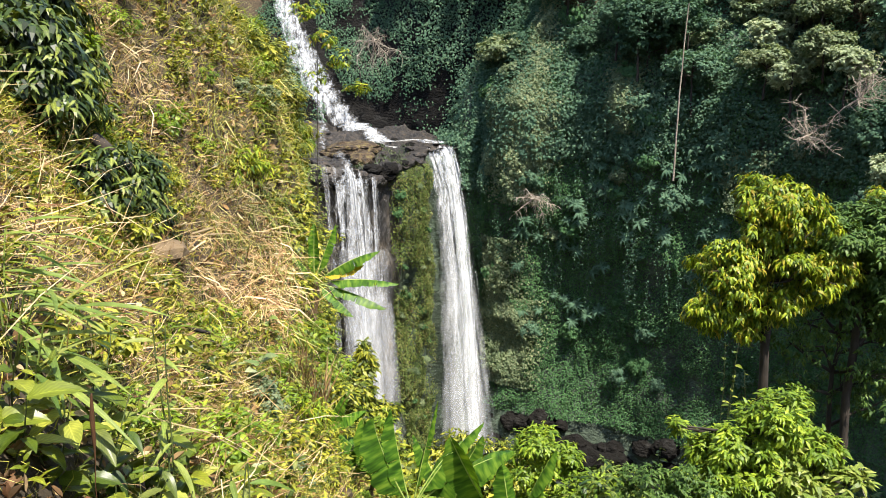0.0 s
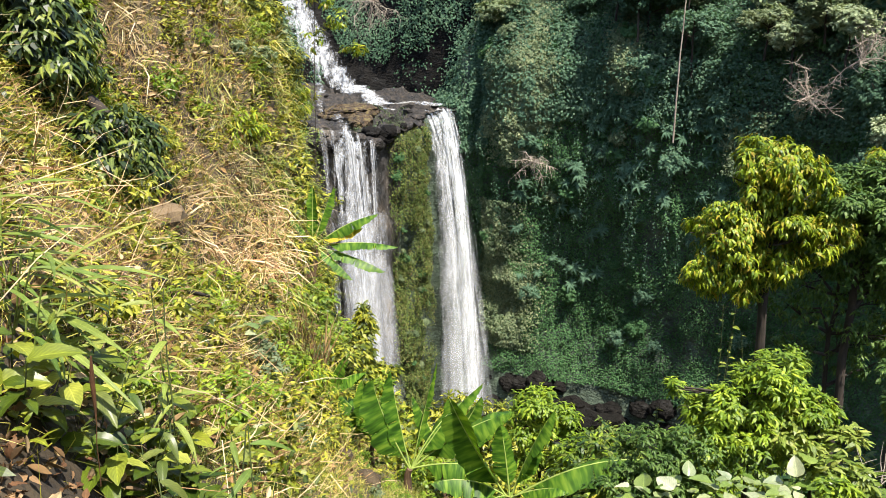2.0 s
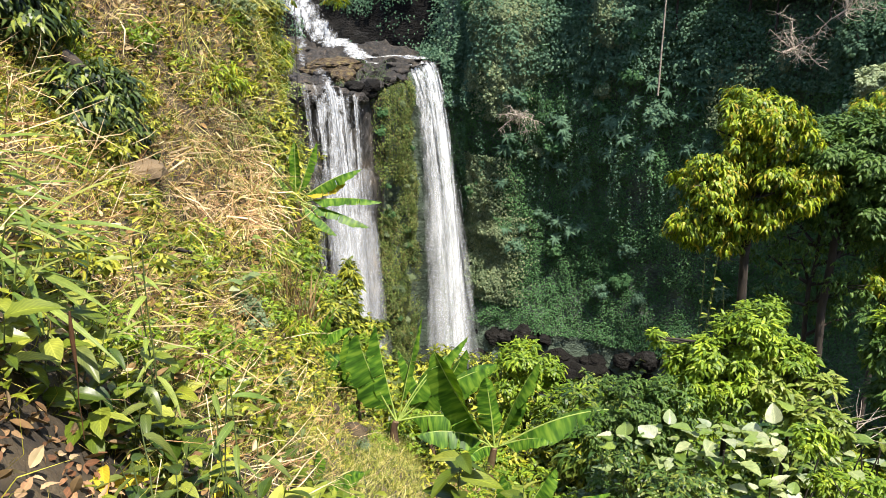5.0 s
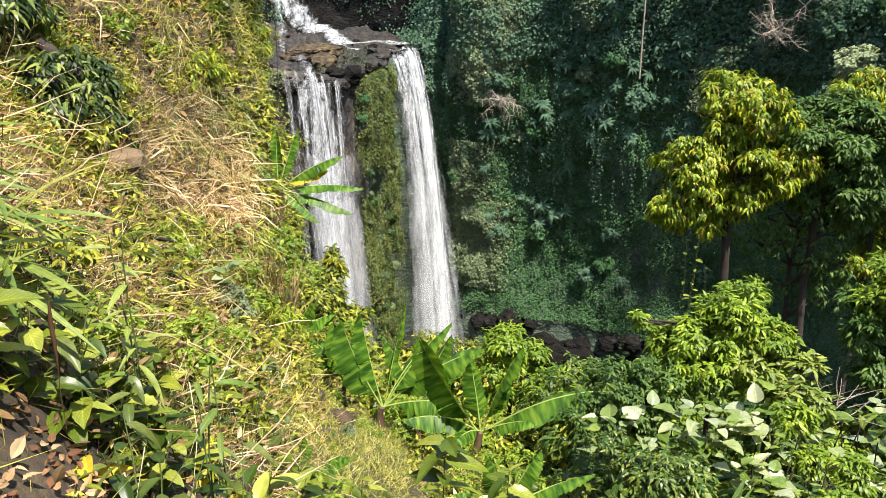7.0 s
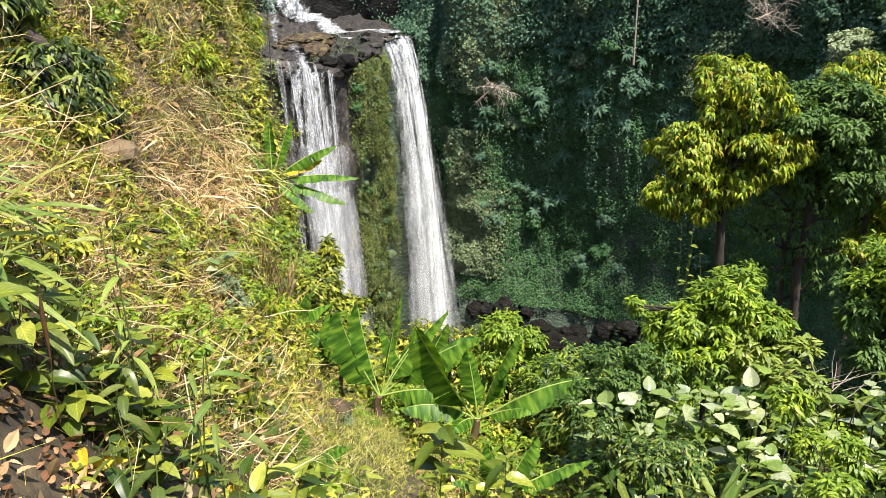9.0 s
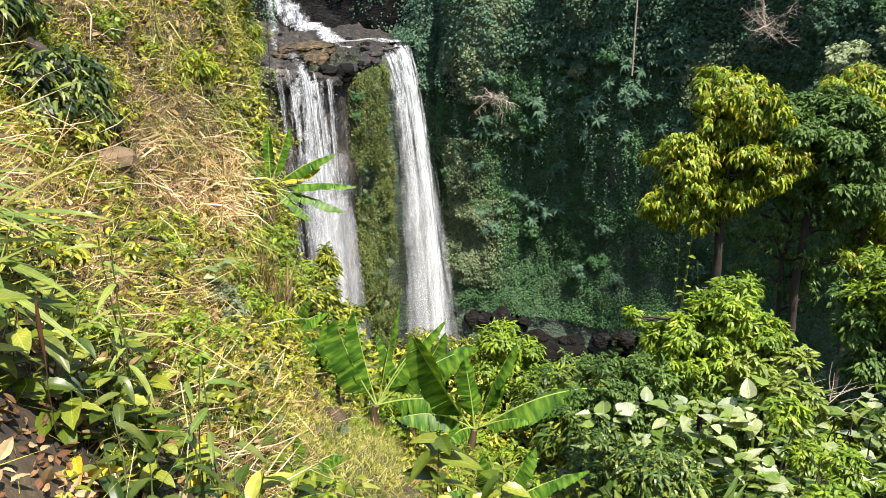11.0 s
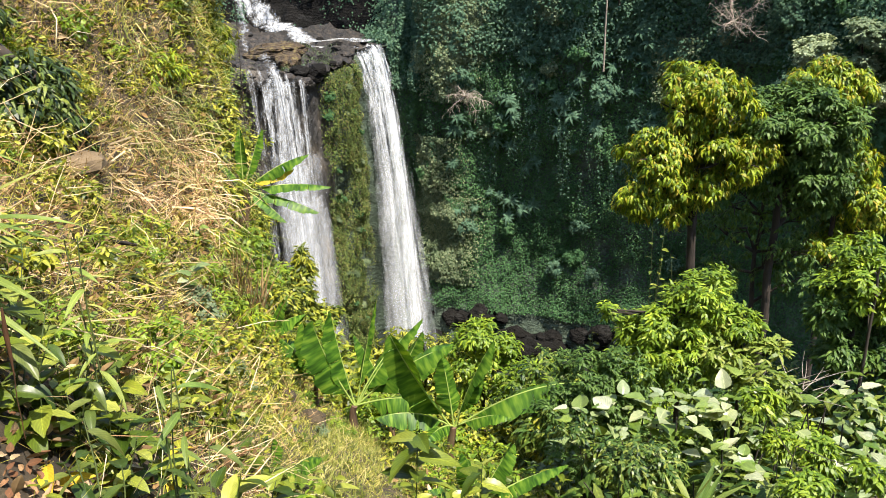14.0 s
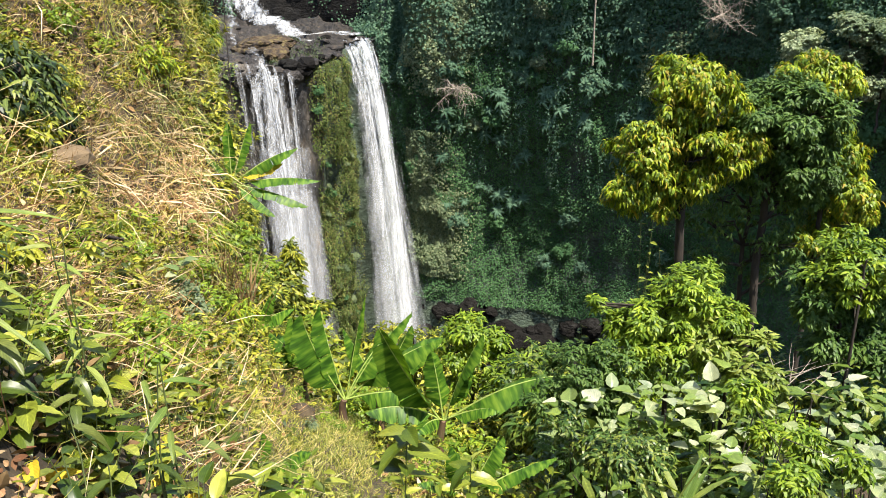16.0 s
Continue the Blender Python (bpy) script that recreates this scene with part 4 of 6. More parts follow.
grown("shrub", (3.7, 7.2), [(3.62, -2.24, 0.19), (3.79, -2.17, 0.16), (3.95, -2.3, 0.13), (3.48, -2.3, 0.16), (3.75, -2.44, 0.16), (3.9, -2.55, 0.18)],
      BRIGHT, "low shrub with pale green broad-tipped leaves", 315, category="shrub", per_lump=40, whorl=6, leaf=(0.09, 0.16), radius=0.03, droop=0.3)
grown("shrub", (6.1, 9.0), [(5.92, -2.64, 0.24), (6.16, -2.42, 0.22), (5.73, -2.89, 0.2), (6.12, -3.03, 0.26), (6.36, -2.3, 0.24), (5.93, -3.31, 0.22), (6.42, -3.2, 0.28), (5.54, -2.66, 0.12), (6.67, -2.78, 0.32), (5.58, -2.43, 0.09), (5.87, -2.31, 0.1), (6.2, -3.53, 0.24), (6.71, -3.52, 0.28)],
      DEEP, "slender green shrub beside the trees", 304, category="shrub", per_lump=170, whorl=6, leaf=(0.07, 0.14), radius=0.04)
grown("shrub", (6.02, 8.6), [(5.92, -2.22, 0.2), (5.74, -2.43, 0.14), (6.1, -2.01, 0.2), (6.09, -2.57, 0.2), (6.44, -2.25, 0.26)],
      FRESH, "bright leafy shrub rising beside the slender one", 316, category="shrub", per_lump=120, whorl=6, leaf=(0.07, 0.14), radius=0.03)
grown("shrub", (2.80, 4.7), [(2.8, -1.78, 0.09), (2.99, -1.72, 0.09), (3.18, -1.87, 0.10), (2.95, -1.95, 0.10), (3.23, -1.69, 0.07), (3.09, -2.06, 0.10)],
      FRESH, "low bright green bush of small pointed leaves", 317, category="shrub", per_lump=90, whorl=6, leaf=(0.045, 0.09), radius=0.008)
grown("shrub", (1.70, 4.9), [(1.7, -1.74, 0.13), (1.88, -1.85, 0.14), (1.59, -1.88, 0.12), (2.05, -1.95, 0.12), (1.41, -1.68, 0.1)],
      DARKLEAF, "low dark bush of small leaves under the broad-leaved shrubs", 318, category="shrub", per_lump=120, whorl=6, leaf=(0.035, 0.075), radius=0.008)
grown("shrub", (1.9, 14.0), [((-0.1, 0, -5.3), (0.4, 0.4, 0.3)), ((0.3, 0, -5.5), (0.35, 0.4, 0.3)), ((-0.4, 0, -5.7), (0.35, 0.4, 0.3)), ((0.1, -0.1, -5.9), (0.5, 0.4, 0.35)), ((0.0, -0.2, -6.5), (0.6, 0.5, 0.5))],
      FRESH, "rounded yellow-green shrub behind the banana plants", 306, category="shrub", per_lump=90, whorl=7, leaf=(0.1, 0.18), radius=0.05)
grown("shrub", (2.3, 7.4), [(2.47, -2.42, 0.2), (2.23, -2.56, 0.2), (2.08, -2.35, 0.12), (1.98, -2.58, 0.14), (2.31, -2.84, 0.24), (2.56, -2.74, 0.22), (1.88, -2.89, 0.2), (2.13, -2.99, 0.24), (2.6, -3.10, 0.26), (2.3, -3.30, 0.26), (1.9, -3.25, 0.22)],
      DEEP, "fine-leaved green shrub beside the banana plants", 307, category="shrub", per_lump=150, whorl=8, leaf=(0.035, 0.075), radius=0.03)
grown("shrub", (-2.4, 22.5), [((0.1, 0, -6.6), (0.22, 0.3, 0.3)), ((0.0, 0, -7.1), (0.35, 0.4, 0.3)), ((-0.1, 0, -7.7), (0.4, 0.4, 0.35)), ((-0.3, 0, -8.4), (0.6, 0.5, 0.4)), ((0.5, 0, -8.6), (0.5, 0.5, 0.4))],
      WEED, "slim young tree at the edge of the drop", 308, category="tree", per_lump=70, whorl=6, leaf=(0.14, 0.28), radius=0.06)

grown("shrub", (1.0, 20.5), [((-0.5, 0, -8.6), (0.5, 0.5, 0.35)), ((0.3, 0, -8.9), (0.6, 0.5, 0.4)), ((-1.2, 0, -9.0), (0.6, 0.5, 0.5)), ((0.9, 0, -9.5), (0.6, 0.5, 0.5)), ((-0.3, -0.2, -9.8), (1.1, 0.7, 0.6)), ((1.5, 0, -10.0), (0.7, 0.6, 0.5)), ((0.4, -0.2, -10.6), (1.3, 0.8, 0.6))],
      WEED, "wide leafy shrub on the slope below the banana plants", 311, category="shrub", per_lump=90, whorl=6, leaf=(0.12, 0.24), radius=0.05)

# ---- banana plants ----
def banana_material():
    m, nt, n, bsdf, out = nodes_of("banana leaf")
    uv = n.new("ShaderNodeUVMap")
    wv = n.new("ShaderNodeTexNoise")
    wv.inputs["Scale"].default_value = 1.0
    mp = n.new("ShaderNodeMapping")
    mp.inputs["Scale"].default_value = (0.7, 19, 1)
    nt.links.new(uv.outputs[0], mp.inputs[0])
    nt.links.new(mp.outputs[0], wv.inputs["Vector"])
    col = ramp(nt, wv.outputs["Fac"], [(0.34, (0.022, 0.065, 0.008)), (0.5, (0.06, 0.145, 0.014)), (0.68, (0.16, 0.27, 0.03))])
    drift = ramp(nt, noise_node(nt, 3, 3), [(0.3, (0.75, 0.78, 0.7)), (0.7, (1.2, 1.15, 1.1))])
    col = mixcol(nt, 1.0, col, drift, "MULTIPLY")
    nt.links.new(col, bsdf.inputs["Base Color"])
    bsdf.inputs["Roughness"].default_value = 0.46
    bsdf.inputs["Specular IOR Level"].default_value = 0.25
    bp = n.new("ShaderNodeBump")
    bp.inputs["Strength"].default_value, bp.inputs["Distance"].default_value = 0.35, 0.01
    nt.links.new(wv.outputs["Fac"], bp.inputs["Height"])
    nt.links.new(bp.outputs[0], bsdf.inputs["Normal"])
    tr = n.new("ShaderNodeBsdfTranslucent")
    nt.links.new(mixcol(nt, 1.0, col, (1.7, 1.5, 0.5), "MULTIPLY"), tr.inputs[0])
    mix = n.new("ShaderNodeMixShader")
    mix.inputs[0].default_value = 0.33
    nt.links.new(bsdf.outputs[0], mix.inputs[1])
    nt.links.new(tr.outputs[0], mix.inputs[2])
    nt.links.new(mix.outputs[0], out.inputs[0])
    return m


BANANA = banana_material()
RIB = solid_material("pale midrib", [(0.3, (0.2, 0.27, 0.05)), (0.7, (0.32, 0.4, 0.1))], 10, 0.45, 0.1)
STALK = solid_material("green herb stalk", [(0.3, (0.035, 0.055, 0.014)), (0.7, (0.09, 0.115, 0.03))], 10, 0.6, 0.1)
STEM = solid_material("banana stem", [(0.3, (0.05, 0.03, 0.018)), (0.55, (0.15, 0.09, 0.05)), (0.75, (0.17, 0.17, 0.06))], 6, 0.7, 0.5, (1, 1, 0.25), 5, 18, 0.02)


def banana_leaf(ob, root, heading, rise, length, width, sag, twist=0.0, seed=0, splits=2, mat=None):
    """One leaf: a bare stalk that arches out into a pleated blade with a pale midrib. heading: degrees from +x; rise: degrees; sag: how far the tip turns down."""
    r = np.random.default_rng(seed)
    fold = -0.42 - 0.25 * r.random() if rise > 40 else -0.6
    n = 40
    t = np.linspace(0, 1, n)
    el = np.radians(rise - sag * t ** 1.5)
    az = np.radians(heading + twist * t)
    step = length / (n - 1)
    d = stack(np.cos(el) * np.cos(az), np.cos(el) * np.sin(az), np.sin(el))
    p = np.array(root) + np.concatenate([[np.zeros(3)], np.cumsum(d[:-1] * step, 0)])
    hint = np.array((0.08 * r.normal(), 0.25 * r.normal() - 0.1, 1.0))
    side = unit(np.cross(d, hint))
    up = np.cross(side, d)
    b = Build()
    tb = np.clip((t - 0.2) / 0.8, 0, 1)
    half = 0.58 * width * np.where(t < 0.2, 0.04, np.minimum(1, np.minimum((tb * 5.5) ** 0.65 + 0.06, ((1 - tb) * 3.0) ** 0.6)))
    half = half * (1 + 0.06 * np.sin(t * 37 + seed) + 0.03 * r.normal(0, 1, n))
    for sgn in (-1, 1):
        w = np.linspace(0, 1, 6)
        f = fold + 0.18 * np.sin(t * 7 + seed + sgn)
        pleat = 0.012 * (np.arange(n) % 2)[:, None] * w[None]
        curl = -0.18 * w[None] ** 2 * half[:, None]
        q = p[:, None] + (sgn * half[:, None] * w[None])[..., None] * (side * np.cos(f)[:, None])[:, None] + (half[:, None] * w[None] * np.sin(f)[:, None] + curl + pleat)[..., None] * up[:, None]
        cuts = sorted(r.choice(np.arange(10, n - 4), splits, replace=False)) if splits else []
        for a, c in zip([0, *cuts], [*cuts, n - 1]):
            seg = q[a:c + 1].copy()
            if a:
                seg[0, 1:] += (d[a] * step * 0.5) * w[1:, None]
            if len(seg) > 1:
                rr, cc = seg.shape[:2]
                i = (np.arange(rr - 1)[:, None] * cc + np.arange(cc - 1)[None]).ravel()
                fc = np.stack([i, i + 1, i + cc + 1, i + cc], -1)
                uu, vv = np.meshgrid(w * sgn, t[a:c + 1])
                b.add(seg.reshape(-1, 3), fc if sgn > 0 else fc[:, ::-1], stack(uu, vv))
    leaf = part("leaf", b, mat or BANANA, ob, "yellowed banana leaf" if mat else "", shade_smooth=True)
    b = Build()
    tube(b, p - up * 0.006, np.linspace(0.016, 0.004, n) * (0.6 + 0.4 * width / 0.4), 6)
    rib = part("midrib", b, RIB, leaf, "pale green midrib", shade_smooth=True)
    return leaf


def banana(base, crown, leaves, label, radius=0.07, seed=0):
    """crown: the place where the leaves part. leaves: the reach of each tip from there (x, y, z), the blade's width and its sag in degrees."""
    ob = thing("banana_plant", base, label, "banana plant", "banana plants")
    r = np.random.default_rng(seed)
    top = np.array(crown) - np.array(base)
    b = Build()
    u = np.linspace(0, 1, 10)
    tube(b, u[:, None] * top + 0.02 * stack(np.sin(u * 5 + seed) - np.sin(seed), np.sin(u * 4), 0 * u), np.linspace(radius, radius * 0.6, 10) * (1 + 0.05 * r.normal(0, 1, 10)), 10)
    part("stem", b, STEM, ob, shade_smooth=True)
    for i, (dx, dy, dz, width, sag) in enumerate(leaves):
        length = math.sqrt(dx * dx + dy * dy + dz * dz)
        chord = math.degrees(math.asin(dz / length))
        heading = math.degrees(math.atan2(dy, dx))
        banana_leaf(ob, top + (0, 0, 0.01 * i - 0.05), heading, chord + 0.4 * sag, length * (1 + (sag / 260) ** 2), width, sag, seed=seed * 17 + i)
    return ob


def on_hill(x, y, sink=0.03):
    return (x, y, float(ground_z(x, y)) - sink)


banana(on_hill(-0.5, 10.0), (-0.43, 10.0, -4.25),
       [(-0.51, -0.05, 1.42, 0.46, -14), (-0.27, 0.15, 1.45, 0.36, -8), (0.36, 0.2, 1.52, 0.12, 6), (1.0, 0.3, 1.15, 0.36, 24), (1.4, 0.0, 0.85, 0.36, 30), (1.1, -0.2, 0.05, 0.34, 40), (0.7, 0.4, 0.8, 0.26, 30)],
       "young banana plant with upright paddle-shaped leaves", 0.07, 1)
banana(on_hill(0.83, 9.2), (0.87, 9.2, -4.2),
       [(-0.78, 0.0, 1.46, 0.48, -10), (0.55, 0.05, 1.25, 0.36, 16), (1.72, -0.3, 0.72, 0.44, 40), (-0.12, 0.2, 0.95, 0.3, 12), (-1.02, -0.1, 0.25, 0.34, 60), (0.78, -0.3, 0.28, 0.22, 35), (-0.4, -0.5, 0.1, 0.2, 60)],
       "banana plant with one long leaf arching sideways", 0.07, 2)
banana(on_hill(0.05, 11.0), (0.05, 11.0, -4.75),
       [(0.55, 0.1, 1.1, 0.28, 10), (0.9, 0.1, 0.75, 0.3, 30), (-0.5, 0.1, 1.1, 0.26, 10)],
       "young banana plant with broad leaves behind its neighbour", 0.06, 7)
banana(on_hill(-1.02, 10.6), (-1.0, 10.6, -4.2),
       [(-0.14, 0.0, 1.05, 0.34, 6), (-0.5, 0.1, 0.75, 0.32, 40), (0.13, 0.2, 0.6, 0.24, 20)],
       "young banana plant with folded upright leaves", 0.05, 8)
banana(on_hill(-1.95, 11.4), (-1.9, 11.3, -3.85),
       [(0.5, 0.0, 0.85, 0.3, 20), (-0.2, 0.1, 0.85, 0.3, 15), (-0.5, -0.1, 0.1, 0.3, 40), (0.1, -0.2, -0.4, 0.28, 50), (0.75, -0.2, -0.3, 0.36, 70), (0.75, 0.0, 0.45, 0.34, 50)],
       "small banana plant with drooping leaves among weeds", 0.05, 3)
far_banana = banana(on_hill(-2.25, 13.0), (-2.15, 13.0, -1.85),
       [(0.36, 0.2, 1.0, 0.22, 10), (0.02, 0.1, 1.02, 0.18, 8), (1.1, 0.0, 0.55, 0.26, 30), (1.42, -0.1, 0.0, 0.25, 24), (1.2, -0.15, -0.42, 0.25, 20), (0.66, -0.2, -0.55, 0.22, 20), (-0.45, 0.1, 0.5, 0.18, 30)],
       "slim banana plant leaning out from the hillside edge", 0.1, 4)
banana(on_hill(-0.76, 4.75), (-0.79, 4.75, -1.66), [(0.36, 0.0, 0.17, 0.13, 30), (0.04, 0.05, 0.32, 0.12, 12), (-0.2, 0.0, 0.2, 0.13, 30), (0.1, -0.2, 0.1, 0.12, 40)],
       "low banana seedling in the grass", 0.02, 5)
banana(on_hill(0.86, 6.6), (0.86, 6.6, -3.4), [(0.9, 0.0, 0.38, 0.24, 26), (0.38, 0.1, 0.6, 0.26, 14), (-0.15, 0.0, 0.6, 0.24, 20), (-0.5, -0.1, 0.25, 0.22, 50)],
       "small banana plant below the thicket", 0.045, 6)
YELLOWED = leaf_material("yellow banana leaf", [(0.5, 0.4, 0.03), (0.6, 0.46, 0.05)], 0.4, 0.45)
banana_leaf(far_banana, (0.13, 0, -1.82 - far_banana.location.z), 2, 26, 0.85, 0.22, 22, seed=99, mat=YELLOWED)

# ---- forest, shrubs and ferns on the far side ----
def far_tree(height, width, leaves, label, seed, pieces):
    r = np.random.default_rng(seed)
    lumps = []
    for k in range(pieces):
        a, q = r.uniform(0, 6.28), r.random() ** 0.5
        lumps.append(((q * width * 0.36 * np.cos(a), q * width * 0.36 * np.sin(a), height * (0.62 + 0.34 * r.random() * (1 - 0.5 * q))), (width * 0.24, width * 0.24, height * 0.13)))
    return tree("tree", (0, 0, -300), [(0, 0, 0), (0.2, 0, height * 0.4), (0.1, 0.1, height * 0.8)], lumps, leaves, BARK, label, seed,
                per_lump=105, whorl=4, leaf=(0.24, 0.48), shape=SMALL, radius=0.16, droop=0.4, group="forest trees")


def far_shrub(width, leaves, label, seed):
    r = np.random.default_rng(seed)
    ob = thing("shrub", (0, 0, -300), label, "shrub", "shrubs on the cliff")
    b = Build()
    for _ in range(1):
        tube(b, bent((0, 0, -0.3), r.normal(0, 1, 3) * (0.4, 0.4, 0.2) * width + np.array((0, 0, width * 0.5)), r, 0.1, 4), np.linspace(0.06, 0.02, 4), 4)
    part("stem", b, BARK, ob)
    b = Build()
    crown_leaves(b, [((0, 0, width * 0.3), (width * 0.42, width * 0.42, width * 0.36))], 230, 4, (0.15, 0.32), SMALL, r, 0.6)
    part("foliage", b, leaves, ob)
    return ob


def fern_rosette(seed):
    r = np.random.default_rng(seed)
    ob = thing("fern", (0, 0, -300), "large dark green fern rosette on the cliff", "fern", "ferns on the cliff")
    for k in range(13):
        a = k * 2.4 + r.normal(0, 0.2)
        n = 9
        t = np.linspace(0, 1, n)
        rise = r.uniform(0.5, 1.1)
        ln = r.uniform(1.0, 1.7)
        c = stack(np.cos(a) * t * ln, np.sin(a) * t * ln, ln * (rise * t - 1.1 * t ** 2))
        side = np.array((-np.sin(a), np.cos(a), 0))
        w = 0.15 * np.sin(np.pi * (0.08 + 0.9 * t)) * (1 + 0.25 * (np.arange(n) % 2))
        p = c[:, None] + side[None, None] * (w[:, None] * np.array((-1, 0, 1))[None])[..., None] + np.array((0, 0, 0.05)) * np.abs(np.array((-1, 0, 1)))[None, :, None]
        b = Build()
        grid(b, p)
        part("frond", b, FOREST, ob)
    return ob


kinds = [far_tree(9, 7, FOREST, "dark green broadleaf forest tree on the gorge rim", 401, 9),
         far_tree(11, 6, FOREST, "tall dark green forest tree on the gorge rim", 402, 10),
         far_tree(7, 6, PALE, "paler green forest tree on the upper slope", 403, 8),
         far_tree(7, 6, HAZY, "grey-green tree on the far slope, paled for haze", 405, 9)]
r = np.random.default_rng(404)
for i in range(66):
    s = r.uniform(S_AT(4.5), s_b + 3)
    z = r.uniform(0, 30)
    p = cliff_point(s, z, -0.5)
    if (p[0] > 36 and z > 46 - p[0]) or (p[0] > 27 and z > 7):
        continue
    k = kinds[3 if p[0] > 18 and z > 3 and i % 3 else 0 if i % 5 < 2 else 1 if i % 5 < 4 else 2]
    copy_thing(k, Matrix.Translation(p - np.array((0, 0, 2.0))) @ Matrix.Rotation(r.uniform(0, 6.28), 4, "Z") @ Matrix.Scale(r.uniform(0.65, 1.15), 4))
for i in range(22):
    p = upper_wall(r.uniform(0, 1), r.uniform(8, 24), 0)
    if p[0] < -9 and p[2] < 18:
        continue
    copy_thing(kinds[i % 3], Matrix.Translation(p - np.array((0, 0, 2.5))) @ Matrix.Rotation(r.uniform(0, 6.28), 4, "Z") @ Matrix.Scale(r.uniform(0.5, 0.9), 4))
# added trees: their projecting crowns are there to shade the wall below
for i, (x, z) in enumerate(((17.5, 2.0), (20.0, 0.0), (22.0, 1.5), (24.0, -0.5), (25.0, -3.5))):
    copy_thing(kinds[i % 2], Matrix.Translation(cliff_point(S_AT(x), z, 1.6)) @ Matrix.Rotation(i * 2.1, 4, "Z") @ Matrix.Scale(0.8, 4))
# trees that bring the far slope's haze in their pale leaf colour
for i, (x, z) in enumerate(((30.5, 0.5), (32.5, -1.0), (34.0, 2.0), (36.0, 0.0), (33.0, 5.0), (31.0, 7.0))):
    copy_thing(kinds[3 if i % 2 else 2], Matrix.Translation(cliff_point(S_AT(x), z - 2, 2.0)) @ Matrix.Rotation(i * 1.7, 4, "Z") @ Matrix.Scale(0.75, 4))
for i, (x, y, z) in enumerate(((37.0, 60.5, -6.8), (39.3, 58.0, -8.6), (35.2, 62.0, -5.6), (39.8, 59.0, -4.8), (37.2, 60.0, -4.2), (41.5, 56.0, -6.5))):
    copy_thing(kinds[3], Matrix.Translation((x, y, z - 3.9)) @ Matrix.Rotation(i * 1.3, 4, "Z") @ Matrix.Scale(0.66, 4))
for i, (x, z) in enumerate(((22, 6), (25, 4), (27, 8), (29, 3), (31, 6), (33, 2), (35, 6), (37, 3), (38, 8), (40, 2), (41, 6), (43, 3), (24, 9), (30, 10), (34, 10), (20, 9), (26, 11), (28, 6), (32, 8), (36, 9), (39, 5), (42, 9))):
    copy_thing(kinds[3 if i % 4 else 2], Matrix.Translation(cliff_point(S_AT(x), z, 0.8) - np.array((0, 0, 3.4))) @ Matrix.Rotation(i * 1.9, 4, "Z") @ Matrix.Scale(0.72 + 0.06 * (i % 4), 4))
bushes = [far_shrub(2.2, FOREST, "dark leafy shrub clinging to the cliff", 411), far_shrub(2.0, CREEPER, "green leafy shrub clinging to the cliff", 412), far_shrub(1.8, PALE, "pale leafy shrub clinging to the cliff", 413)]
for i in range(160):
    s, z = r.uniform(S_AT(4.0), s_b), r.uniform(-32, 8) if i % 3 else r.uniform(-12, 10)
    n = cliff_normal(np.array([s]), np.array([z]))[0]
    p = cliff_point(s, z, 0.2)
    tilt = Vector((n[0], n[1], 0.9)).to_track_quat("Z", "Y").to_matrix().to_4x4()
    copy_thing(bushes[0 if i % 7 < 3 else 1 if i % 7 < 6 else 2], Matrix.Translation(p) @ tilt @ Matrix.Rotation(r.uniform(0, 6.28), 4, "Z") @ Matrix.Scale(r.uniform(0.5, 1.35), 4))
for i in range(44):
    s, z = s_p0 + r.uniform(0.3, 10), -9.5 - 30 * r.random() ** 1.2
    n = cliff_normal(np.array([s]), np.array([z]))[0]
    tilt = Vector((n[0], n[1], 1.1)).to_track_quat("Z", "Y").to_matrix().to_4x4()
    copy_thing(bushes[2 if i % 3 else 1], Matrix.Translation(cliff_point(s, z, 0.2)) @ tilt @ Matrix.Rotation(r.uniform(0, 6.28), 4, "Z") @ Matrix.Scale(r.uniform(0.3, 0.65), 4))
fern = fern_rosette(421)
for i in range(96):
    s, z = S_AT(17) + r.uniform(-3, 16), r.uniform(-16, -3)
    if i % 4 == 0:
        s, z = S_AT(9) + r.uniform(-2, 9), r.uniform(-28, -14)
    n = cliff_normal(np.array([s]), np.array([z]))[0]
    p = cliff_point(s, z, 1.0)
    tilt = Vector((n[0], n[1], 0.8)).to_track_quat("Z", "Y").to_matrix().to_4x4()
    copy_thing(fern, Matrix.Translation(p) @ tilt @ Matrix.Rotation(r.uniform(0, 6.28), 4, "Z") @ Matrix.Scale(r.uniform(0.45, 0.85), 4))
for ob in (*kinds, *bushes, fern):
    for o in (*ob.children_recursive, ob):
        bpy.data.objects.remove(o)


# bare shrubs, thin trunks
def bare_shrub(at, size, label, seed, hang=0.0):
    r = np.random.default_rng(seed)
    ob = thing("bare_shrub", at, label, "shrub")
    for k in range(9):
        b = Build()
        d = unit(r.normal(0, 1, 3) + np.array((0, -0.4, 0.6 - hang)))
        end = d * size * r.uniform(0.6, 1.0)
        pts = bent((0, 0, 0), end, r, 0.25, 8)
        tube(b, pts, np.linspace(0.06, 0.02, 8), 4)
        for _ in range(20):
            q = pts[r.integers(2, 8)]
            tw = bent(q, q + (unit(r.normal(0, 1, 3)) + np.array((0, 0, -hang))) * size * 0.35, r, 0.25, 5)
            tube(b, tw, np.linspace(0.022, 0.008, 5), 3)
        part("branch", b, DEADWOOD, ob)
    return ob


